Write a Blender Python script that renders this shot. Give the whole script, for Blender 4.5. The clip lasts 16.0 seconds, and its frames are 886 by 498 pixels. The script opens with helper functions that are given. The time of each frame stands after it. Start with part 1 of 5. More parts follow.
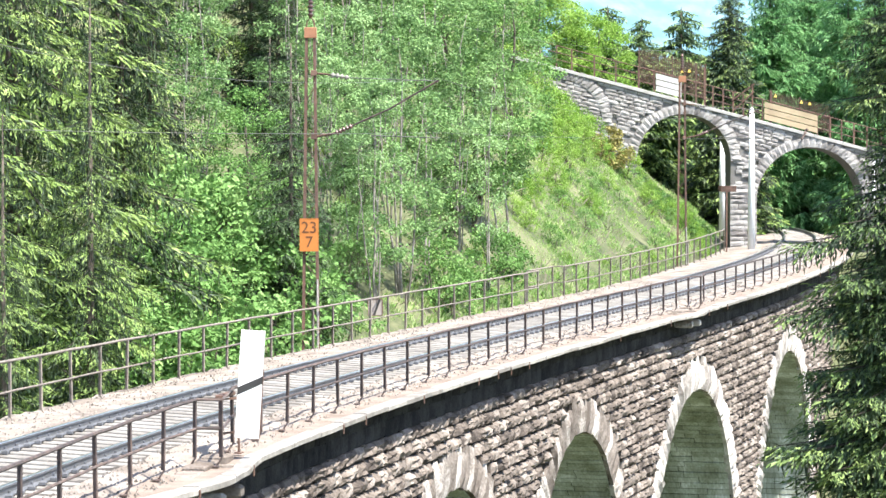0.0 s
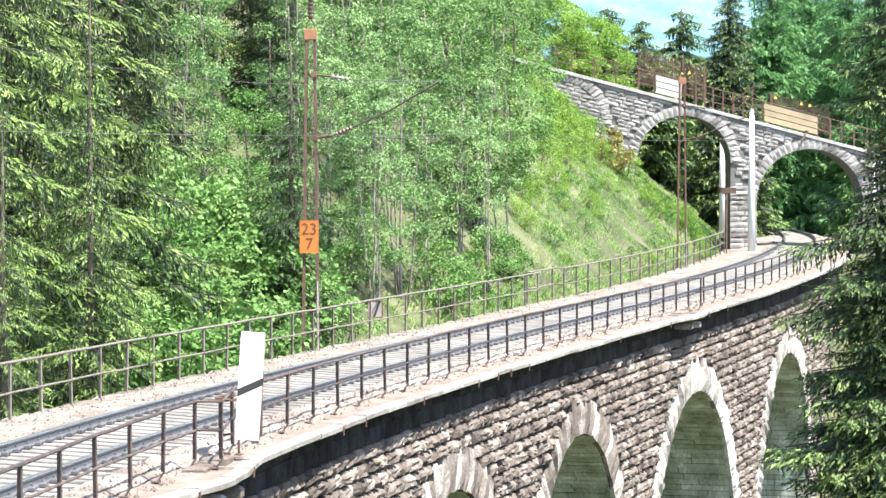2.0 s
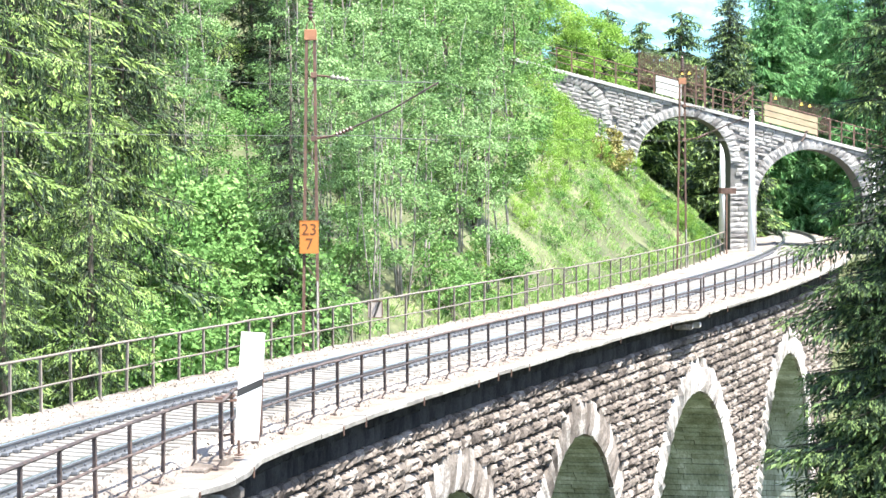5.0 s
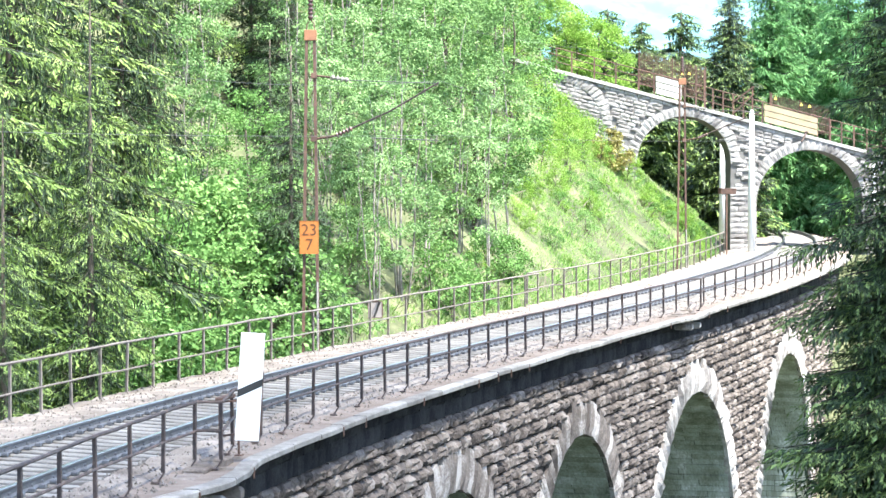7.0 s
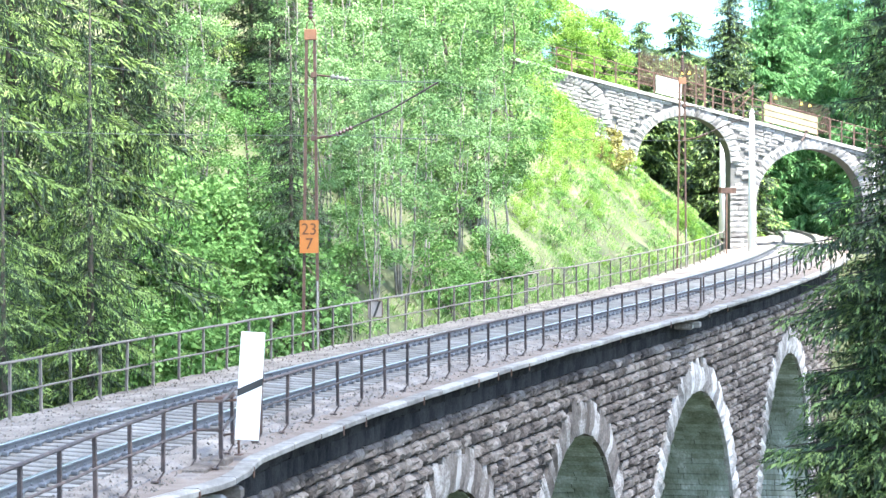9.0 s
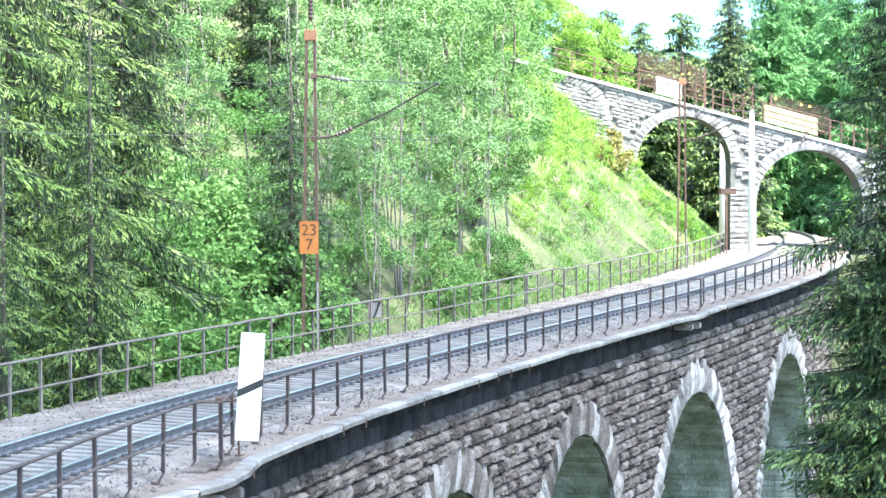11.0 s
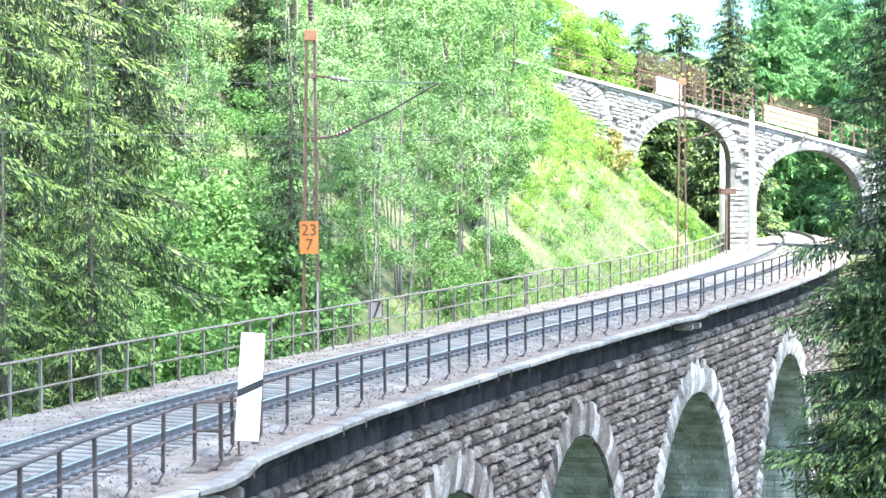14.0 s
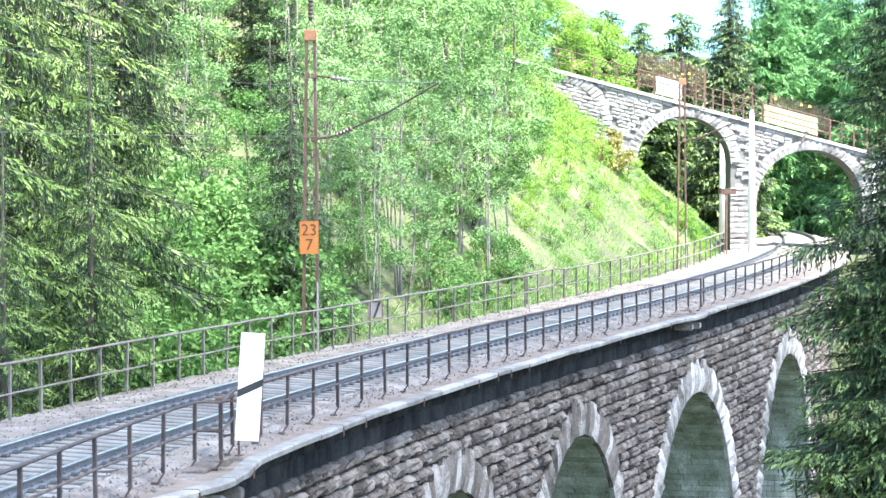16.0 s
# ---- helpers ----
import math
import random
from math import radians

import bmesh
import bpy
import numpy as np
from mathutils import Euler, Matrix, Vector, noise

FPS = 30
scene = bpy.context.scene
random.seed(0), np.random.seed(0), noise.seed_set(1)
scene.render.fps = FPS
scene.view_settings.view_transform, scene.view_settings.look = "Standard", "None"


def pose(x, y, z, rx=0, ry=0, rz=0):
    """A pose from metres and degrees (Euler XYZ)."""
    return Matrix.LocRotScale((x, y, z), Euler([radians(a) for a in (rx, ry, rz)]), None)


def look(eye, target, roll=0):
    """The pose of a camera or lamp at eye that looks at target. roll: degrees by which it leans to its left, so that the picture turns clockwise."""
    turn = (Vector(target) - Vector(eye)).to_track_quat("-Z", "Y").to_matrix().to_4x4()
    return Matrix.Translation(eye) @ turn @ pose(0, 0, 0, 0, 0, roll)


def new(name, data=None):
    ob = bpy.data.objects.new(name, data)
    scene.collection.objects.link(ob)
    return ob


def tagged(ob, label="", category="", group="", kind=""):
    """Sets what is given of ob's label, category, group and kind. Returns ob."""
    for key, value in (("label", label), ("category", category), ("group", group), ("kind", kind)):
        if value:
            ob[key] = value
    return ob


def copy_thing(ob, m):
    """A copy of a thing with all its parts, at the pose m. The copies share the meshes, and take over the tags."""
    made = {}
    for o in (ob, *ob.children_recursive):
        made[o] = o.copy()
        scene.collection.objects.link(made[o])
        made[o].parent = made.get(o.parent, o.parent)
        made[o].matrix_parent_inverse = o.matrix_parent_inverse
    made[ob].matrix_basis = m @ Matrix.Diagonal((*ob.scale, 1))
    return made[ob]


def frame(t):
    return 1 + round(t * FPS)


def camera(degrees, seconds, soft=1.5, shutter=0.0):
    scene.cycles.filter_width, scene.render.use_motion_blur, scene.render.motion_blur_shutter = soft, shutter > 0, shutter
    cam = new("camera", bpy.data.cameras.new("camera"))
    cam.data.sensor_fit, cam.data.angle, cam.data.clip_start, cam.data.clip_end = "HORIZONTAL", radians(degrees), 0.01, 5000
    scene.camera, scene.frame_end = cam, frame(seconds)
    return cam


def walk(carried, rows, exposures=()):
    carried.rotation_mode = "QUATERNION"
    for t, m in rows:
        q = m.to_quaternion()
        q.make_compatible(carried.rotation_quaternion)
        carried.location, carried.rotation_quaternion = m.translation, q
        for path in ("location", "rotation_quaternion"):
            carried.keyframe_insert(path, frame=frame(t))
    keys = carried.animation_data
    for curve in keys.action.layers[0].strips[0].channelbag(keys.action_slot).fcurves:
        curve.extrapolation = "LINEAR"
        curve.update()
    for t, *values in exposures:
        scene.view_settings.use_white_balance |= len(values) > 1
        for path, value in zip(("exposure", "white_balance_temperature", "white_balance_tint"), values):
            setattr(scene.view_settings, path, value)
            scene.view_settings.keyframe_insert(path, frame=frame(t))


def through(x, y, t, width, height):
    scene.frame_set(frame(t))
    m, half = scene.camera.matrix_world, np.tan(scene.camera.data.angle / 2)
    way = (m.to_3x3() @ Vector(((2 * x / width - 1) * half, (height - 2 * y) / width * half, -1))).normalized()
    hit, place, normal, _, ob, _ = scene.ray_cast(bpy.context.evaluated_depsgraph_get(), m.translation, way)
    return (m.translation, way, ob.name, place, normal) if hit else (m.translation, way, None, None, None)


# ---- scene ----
# ---------------------------------------------------------------- camera
LENS = 4918.7          # focal length
EYE_Z = 3.851          # metres above the rail at the zero mark of the line
cam = camera(18.112, 16.0, soft=1.5)


def aim(horizon):
    """Pose of the tripod camera with the horizon at that height of the picture."""
    return pose(0, 0, EYE_Z, 90 - math.degrees(math.atan((441 - horizon) / LENS)), 0, 0)


TILTS = [(0, 330), (0.5, 330.3), (1.0, 331.3), (1.5, 331.5), (2.0, 333), (2.3, 336), (2.5, 338.6), (2.8, 340.5), (3.0, 340.5),
         (3.3, 338.2), (3.5, 336), (4.0, 333), (4.6, 333), (5.6, 336), (6.3, 338.2), (6.5, 337.5), (7.0, 334.3), (7.5, 331.7),
         (8.5, 331.6), (9.0, 333), (10.2, 334), (11.3, 334.5), (16.0, 334.5)]
EXPOSURES = [(0, 1.8, 6650, 9), (2.0, 1.8, 6650, 9), (2.5, 1.92, 6600, 8), (3.5, 2.05, 6550, 8), (4.2, 2.07, 6550, 8), (6.5, 2.22, 6500, 7), (7.5, 2.46, 6480, 7), (9.0, 2.76, 6420, 6),
             (11.3, 2.8, 6350, 3), (12.0, 2.95, 6350, 3), (13.0, 3.0, 6350, 3), (14.0, 2.88, 6380, 4), (16.0, 2.74, 6450, 6)]
walk(cam, [(t, aim(h)) for t, h in TILTS], EXPOSURES)

# ---------------------------------------------------------------- daylight
SUN_ELEVATION, SUN_AZIMUTH = 60.0, 131.0   # azimuth clockwise from the way the camera looks
world = bpy.data.worlds.new("sky")
scene.world = world
world.use_nodes = True
wn = world.node_tree.nodes
wsky = wn.new("ShaderNodeTexSky")
wsky.sky_type = "NISHITA"
wsky.sun_disc = False
wsky.sun_elevation = radians(SUN_ELEVATION)
wsky.sun_rotation = radians(SUN_AZIMUTH)
wsky.air_density, wsky.dust_density, wsky.altitude = 1.0, 2.0, 900
wn["Background"].inputs["Strength"].default_value = 0.145
world.node_tree.links.new(wsky.outputs[0], wn["Background"].inputs["Color"])
sun_data = bpy.data.lights.new("sun", "SUN")
sun_data.energy, sun_data.angle, sun_data.color = 4.3, radians(0.9), (1.0, 0.95, 0.87)
sun = new("sun", sun_data)
e, a = radians(SUN_ELEVATION), radians(SUN_AZIMUTH)
sun.matrix_world = look((0, 0, 60), Vector((0, 0, 60)) - Vector((math.sin(a) * math.cos(e), math.cos(a) * math.cos(e), math.sin(e))))


# ---------------------------------------------------------------- materials
def material(name, colors, rough=0.8, scale=4.0, fine=40.0, bump=0.3, metal=0.0, island=0.0, obj=0.0, stops=None, coat=None,
             stretch=(1, 1, 1), through=0.0):
    """Mottled surface: colours by large and fine noise, each piece a little different."""
    m = bpy.data.materials.new(name)
    m.use_nodes = True
    nt = m.node_tree
    N, L = nt.nodes, nt.links
    b = N["Principled BSDF"]
    co = N.new("ShaderNodeTexCoord")
    geo = N.new("ShaderNodeNewGeometry")
    mp = N.new("ShaderNodeMapping")
    mp.inputs["Scale"].default_value = stretch
    L.new(geo.outputs["Position"], mp.inputs["Vector"])
    n1 = N.new("ShaderNodeTexNoise")
    n1.inputs["Scale"].default_value, n1.inputs["Detail"].default_value = scale, 5
    n2 = N.new("ShaderNodeTexNoise")
    n2.inputs["Scale"].default_value, n2.inputs["Detail"].default_value = fine, 4
    L.new(mp.outputs[0], n1.inputs["Vector"])
    L.new(mp.outputs[0], n2.inputs["Vector"])
    ad = N.new("ShaderNodeMath")
    ad.operation = "MULTIPLY_ADD"
    L.new(n2.outputs["Fac"], ad.inputs[0])
    ad.inputs[1].default_value = 0.5
    L.new(n1.outputs["Fac"], ad.inputs[2])
    last = ad
    for amount, socket in ((island, geo.outputs["Random Per Island"]), (obj, None)):
        if amount:
            if socket is None:
                socket = N.new("ShaderNodeObjectInfo").outputs["Random"]
            q = N.new("ShaderNodeMath")
            q.operation = "MULTIPLY_ADD"
            L.new(socket, q.inputs[0])
            q.inputs[1].default_value = amount
            L.new(last.outputs[0], q.inputs[2])
            q2 = N.new("ShaderNodeMath")
            q2.operation = "SUBTRACT"
            L.new(q.outputs[0], q2.inputs[0])
            q2.inputs[1].default_value = amount / 2
            last = q2
    r = N.new("ShaderNodeValToRGB")
    cr = r.color_ramp
    stops = stops or [0.45 + 0.6 * i / max(1, len(colors) - 1) for i in range(len(colors))]
    for i, c in enumerate(colors):
        el = cr.elements[i] if i < 2 else cr.elements.new(min(1, stops[i]))
        el.position, el.color = min(1, stops[i]), (*c, 1)
    L.new(last.outputs[0], r.inputs["Fac"])
    L.new(r.outputs["Color"], b.inputs["Base Color"])
    b.inputs["Roughness"].default_value, b.inputs["Metallic"].default_value = rough, metal
    if coat is not None:
        b.inputs["Specular IOR Level"].default_value = coat
    if bump:
        bp = N.new("ShaderNodeBump")
        bp.inputs["Strength"].default_value, bp.inputs["Distance"].default_value = bump, 0.02
        L.new(n2.outputs["Fac"], bp.inputs["Height"])
        L.new(bp.outputs[0], b.inputs["Normal"])
    if through:
        t = N.new("ShaderNodeBsdfTranslucent")
        L.new(r.outputs["Color"], t.inputs["Color"])
        mx = N.new("ShaderNodeMixShader")
        mx.inputs[0].default_value = through
        L.new(b.outputs[0], mx.inputs[1])
        L.new(t.outputs[0], mx.inputs[2])
        L.new(mx.outputs[0], N["Material Output"].inputs["Surface"])
    return m


M_BALLAST = material("ballast", [(.12, .10, .088), (.235, .205, .18), (.36, .32, .285)], .95, 1.2, 26, 1.0, coat=.1)
M_PEBBLE = material("pebbles", [(.10, .088, .078), (.18, .162, .146), (.28, .258, .238)], .9, 3, 30, .3, island=.9, coat=.1)
M_DIRT = material("edge_dirt", [(.15, .118, .098), (.27, .225, .195)], .95, 2, 30, .8, coat=.1)
M_SLAB = material("worn_brown_slab", [(.11, .09, .078), (.19, .162, .142), (.28, .245, .22)], .92, 2.5, 24, .9, obj=.3, coat=.1)
M_COPING = material("coping_stone", [(.15, .14, .128), (.25, .237, .22), (.36, .345, .32)], .85, 1.5, 18, .4, obj=.35, coat=.1)
ROCK = [(.045, .039, .036), (.115, .098, .088), (.185, .16, .143), (.27, .242, .222)]
M_ROCK = material("rock_faced_stone", ROCK, .92, 1.6, 16, 1.0, obj=.38, coat=.1)
M_ROCK_JOINED = material("rock_faced_courses", ROCK, .92, 1.6, 16, 1.0, island=.38, coat=.1)
# soot stain, darkened further to carry the shadow under the coping
M_STAIN_SHADE = material("sooty_shaded_stone", [(.010, .010, .012), (.022, .021, .023), (.05, .047, .048)], .9, 1.6, 20, .8, island=.3, obj=.3, coat=.1)
M_STRAW = material("dry_stems", [(.17, .155, .11), (.28, .26, .19)], .8, 1, 6, 0, island=.5, through=.3)
M_PLATE = material("weathered_white_plate", [(.26, .23, .215), (.36, .32, .30)], .6, 3, 30, .1)
M_RUST_LIGHT = material("orange_rust", [(.22, .10, .055), (.34, .16, .085)], .75, 5, 50, .2)
M_JOINT_PALE = material("bridge_mortar", [(.13, .125, .12), (.20, .195, .19)], .95, 3, 30, .5, coat=.1)
M_JOINT = material("mortar", [(.025, .022, .02), (.06, .054, .048)], .95, 3, 30, .5, coat=.1)
M_RING_DARK = material("brown_ring_stone", [(.11, .094, .084), (.205, .182, .165), (.42, .395, .375)], .88, 2.0, 16, .8, obj=.55, coat=.1)
M_RING_PALE = material("pale_ring_stone", [(.17, .155, .145), (.36, .338, .32), (.57, .55, .53)], .85, 2.0, 14, .8, obj=.45, coat=.1)
M_SOFFIT = material("mossy_soffit_stone", [(.14, .155, .11), (.28, .305, .24), (.44, .475, .42), (.70, .74, .73)], .9, .8, 9, .6, island=.16, stretch=(1.6, 1.6, .22), coat=.1)
M_BRIDGE = material("grey_bridge_stone", [(.15, .14, .138), (.26, .248, .243), (.39, .375, .368)], .9, 2.0, 20, .8, island=.3, obj=.4, coat=.1)
M_BRIDGE_CAP = material("bridge_cap_stone", [(.30, .29, .28), (.44, .43, .42)], .85, 2, 20, .3)
M_RUST = material("rusty_steel", [(.055, .032, .026), (.105, .06, .045), (.16, .09, .065)], .75, 5, 50, .3, obj=.2)
M_RAILING = material("dark_railing_steel", [(.035, .028, .028), (.075, .055, .05), (.13, .09, .075)], .7, 6, 60, .3, obj=.2)
M_RAILING_PALE = material("weathered_railing_steel", [(.10, .085, .075), (.19, .165, .145), (.27, .23, .20)], .75, 6, 60, .3, obj=.2)
M_RAIL = material("rail_steel", [(.10, .105, .115), (.17, .175, .19)], .5, 4, 50, .2, metal=.3)
M_RAIL_TOP = material("worn_rail_head", [(.42, .43, .45), (.58, .59, .60)], .28, 4, 60, .05, metal=.9)
M_SLEEPER = material("grey_sleeper", [(.15, .14, .13), (.22, .21, .197), (.285, .275, .26)], .9, 2, 25, .5, obj=.3, stretch=(1, 1, 1), coat=.1)
M_WHITE = material("white_paint", [(.74, .74, .73), (.84, .84, .83)], .5, 2, 30, .05)
M_BLACK = material("black_paint", [(.012, .012, .012), (.03, .03, .03)], .6, 3, 30, .05)
M_ORANGE = material("orange_enamel", [(.40, .135, .025), (.47, .17, .035)], .5, 2, 20, .05)
M_NUMERAL = material("brown_numerals", [(.08, .03, .01), (.13, .05, .015)], .6, 3, 30, .05)
M_POLE = material("galvanised_pole", [(.58, .60, .61), (.70, .72, .73)], .55, 2, 20, .1)
M_INSULATOR = material("brown_glaze", [(.09, .05, .045), (.15, .09, .08)], .25, 4, 30, .05)
M_WIRE = material("copper_wire", [(.08, .08, .075), (.14, .14, .13)], .6, 4, 30, 0)
M_PLANK = material("yellowed_planks", [(.30, .235, .15), (.42, .34, .225)], .8, 2, 25, .3, obj=.2)
M_PLANK_PALE = material("pale_planks", [(.36, .36, .35), (.48, .48, .47)], .8, 2, 25, .3, obj=.2)
M_YELLOW = material("yellow_sign", [(.80, .58, .10), (.88, .66, .16)], .5, 3, 30, .05)
M_GROUND = material("forest_floor", [(.035, .042, .02), (.075, .09, .04), (.15, .155, .085)], .95, .5, 6, .8)
M_BARK = material("bark", [(.05, .04, .03), (.13, .11, .09)], .95, 3, 30, .8)
M_TWIG = material("dark_twigs", [(.018, .015, .012), (.04, .034, .027)], .95, 3, 30, .3)
M_BIRCH = material("pale_bark", [(.13, .115, .10), (.32, .30, .275)], .9, 3, 12, .4)
M_LEAF = material("fresh_leaves", [(.08, .165, .048), (.148, .285, .085), (.25, .405, .15)], .65, .35, 3, 0, island=.3, obj=.3, through=.28, coat=.08)
M_LEAF_GREY = material("silvery_leaves", [(.11, .20, .072), (.19, .32, .125), (.29, .43, .20)], .65, .35, 3, 0, island=.3, obj=.3, through=.28, coat=.08)
M_LEAF_YELLOW = material("young_yellow_leaves", [(.13, .25, .04), (.22, .38, .075), (.35, .49, .14)], .65, .35, 3, 0, island=.5, obj=.2, through=.45, coat=.08)
M_LEAF_BRONZE = material("bronze_leaves", [(.14, .135, .035), (.26, .24, .065), (.38, .35, .13)], .6, .5, 3, 0, island=.5, through=.3)
M_NEEDLE = material("spruce_needles", [(.03, .065, .026), (.065, .125, .045), (.125, .20, .075)], .55, .5, 4, 0, island=.5, obj=.15, through=.25)
# dark needles, with the shade inside the boughs put into the colour
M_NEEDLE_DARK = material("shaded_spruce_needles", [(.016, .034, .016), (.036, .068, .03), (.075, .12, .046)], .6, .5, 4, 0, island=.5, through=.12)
M_BALLAST_DARK = material("dark_ballast", [(.045, .04, .037), (.09, .082, .075), (.15, .14, .13)], .95, 1.2, 26, 1.0, coat=.1)
# yellow-green shoots, brightened in colour as if sunlit
M_NEEDLE_TIP = material("sunlit_spruce_shoots", [(.115, .195, .05), (.205, .315, .08), (.315, .425, .14)], .55, .5, 4, 0, island=.2, through=.25)
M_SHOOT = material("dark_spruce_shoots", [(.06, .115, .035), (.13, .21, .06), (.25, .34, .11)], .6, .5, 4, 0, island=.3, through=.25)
M_LARCH = material("larch_needles", [(.07, .18, .065), (.14, .31, .115), (.23, .42, .18)], .6, .5, 4, 0, island=.5, obj=.2, through=.35, coat=.2)
M_GRASS = material("meadow_grass", [(.15, .29, .07), (.28, .45, .13), (.47, .55, .28)], .7, .5, 3, 0, island=.6, through=.4, coat=.1)
# aerial haze is mixed into this blue-green colour
M_MOUNTAIN = material("hazed_far_mountain", [(.035, .10, .13), (.085, .18, .22), (.20, .31, .36)], 1.0, .012, .06, 0)


# ---------------------------------------------------------------- building helpers
def mesh_of(name, verts, faces, mat, smooth=False):
    me = bpy.data.meshes.new(name)
    me.from_pydata([tuple(v) for v in verts], [], faces)
    me.materials.append(mat)
    if smooth:
        me.polygons.foreach_set("use_smooth", [True] * len(me.polygons))
    me.update()
    return me


def thing(name, label, category, group="", kind="", at=(0, 0, 0)):
    ob = new(name)
    ob.location = at
    ob.empty_display_size = 0.2
    return tagged(ob, label, category, group, kind)


def piece(name, me, parent, label="", m=None):
    ob = new(name, me)
    if parent is not None:
        ob.parent = parent
    if m is not None:
        ob.matrix_local = m
    return tagged(ob, label)


class Build:
    """Collects boxes, bars and tubes into one mesh."""

    def __init__(self):
        self.v, self.f = [], []

    def add(self, verts, faces):
        k = len(self.v)
        self.v += [tuple(p) for p in verts]
        self.f += [tuple(i + k for i in q) for q in faces]
        return self

    def box(self, c, size, m=None, bevel=0.0):
        x, y, z = (d / 2 for d in size)
        m = m or Matrix()
        if not bevel:
            vs = [(sx * x, sy * y, sz * z) for sz in (-1, 1) for sx, sy in ((-1, -1), (1, -1), (1, 1), (-1, 1))]
            fs = [(3, 2, 1, 0), (4, 5, 6, 7), (0, 1, 5, 4), (1, 2, 6, 5), (2, 3, 7, 6), (3, 0, 4, 7)]
        else:
            k = min(bevel, x * .45, y * .45, z * .45)
            vs = []
            for sz, q in ((-z, k), (-z + k, 0), (z - k, 0), (z, k)):
                vs += [(sx * (x - q), sy * (y - q), sz) for sx, sy in ((-1, -1), (1, -1), (1, 1), (-1, 1))]
            fs = [(3, 2, 1, 0), (12, 13, 14, 15)]
            for r in range(3):
                fs += [(4 * r + i, 4 * r + (i + 1) % 4, 4 * r + 4 + (i + 1) % 4, 4 * r + 4 + i) for i in range(4)]
        return self.add([m @ (Vector(c) + Vector(v)) for v in vs], fs)

    def tube(self, pts, r, n=6, r2=None):
        pts = [Vector(p) for p in pts]
        rings = []
        for i, p in enumerate(pts):
            d = (pts[min(i + 1, len(pts) - 1)] - pts[max(i - 1, 0)]).normalized()
            u = d.cross(Vector((0.13, 0.29, 0.95)) if abs(d.z) < .9 else Vector((1, 0, 0))).normalized()
            w = d.cross(u)
            rr = r if r2 is None else r + (r2 - r) * i / (len(pts) - 1)
            rings.append([p + (u * math.cos(2 * math.pi * k / n) + w * math.sin(2 * math.pi * k / n)) * rr for k in range(n)])
        vs = [v for ring in rings for v in ring]
        fs = [(i * n + k, i * n + (k + 1) % n, (i + 1) * n + (k + 1) % n, (i + 1) * n + k) for i in range(len(pts) - 1) for k in range(n)]
        fs += [tuple(range(n))[::-1], tuple((len(pts) - 1) * n + k for k in range(n))]
        return self.add(vs, fs)

    def beam(self, p, q, wx, wy):
        """Upright member from p to q, its section square to x and y."""
        vs = [(c[0] + sx * wx / 2, c[1] + sy * wy / 2, c[2]) for c in (p, q) for sx, sy in ((-1, -1), (1, -1), (1, 1), (-1, 1))]
        return self.add(vs, [(3, 2, 1, 0), (4, 5, 6, 7), (0, 1, 5, 4), (1, 2, 6, 5), (2, 3, 7, 6), (3, 0, 4, 7)])

    def bar(self, p, q, w, d):
        """Flat bar from p to q."""
        p, q = Vector(p), Vector(q)
        m = (q - p).to_track_quat("Z", "Y").to_matrix().to_4x4()
        return self.box((0, 0, (q - p).length / 2), (w, d, (q - p).length), Matrix.Translation(p) @ m)

    def lathe(self, c, profile, n=12):
        vs = [(c[0] + r * math.cos(2 * math.pi * k / n), c[1] + r * math.sin(2 * math.pi * k / n), c[2] + z) for r, z in profile for k in range(n)]
        fs = [(i * n + k, i * n + (k + 1) % n, (i + 1) * n + (k + 1) % n, (i + 1) * n + k) for i in range(len(profile) - 1) for k in range(n)]
        return self.add(vs, fs + [tuple(range(n))[::-1], tuple((len(profile) - 1) * n + k for k in range(n))])

    def mesh(self, name, mat, smooth=False):
        return mesh_of(name, self.v, self.f, mat, smooth)


def part(name, build, mat, parent, label="", smooth=False):
    return piece(name, build.mesh(name, mat, smooth), parent, label)


# ---------------------------------------------------------------- the line: s metres along, o metres to its left, z above the rail
STEP = 0.05
LINE_S = np.arange(-60, 150, STEP)
LINE_T = 0.178 + 0.005057 * LINE_S - 0.000059 * LINE_S ** 2 - 0.0009 * np.clip(LINE_S - 87, 0, 24) ** 2     # sharper past the upper bridge
LINE_X = np.cumsum(np.sin(LINE_T)) * STEP
LINE_Y = np.cumsum(np.cos(LINE_T)) * STEP
k0 = int(np.searchsorted(LINE_S, 0))
LINE_X += -2.638 - LINE_X[k0]
LINE_Y += 46.91 - LINE_Y[k0]
RISE = 0.0001626


def heading(s):
    return 0.178 + 0.005057 * s - 0.000059 * s * s - 0.0009 * np.clip(s - 87, 0, 24) ** 2


def on(s, o, z):
    t = heading(s)
    return Vector((float(np.interp(s, LINE_S, LINE_X)) - o * math.cos(t), float(np.interp(s, LINE_S, LINE_Y)) + o * math.sin(t), z + RISE * s * s))


def local(s, o, z, turn=0.0):
    """Frame on the line: x along it, y to its left, z up."""
    return Matrix.Translation(on(s, o, z)) @ Matrix.Rotation(math.pi / 2 - heading(s) + turn, 4, "Z")


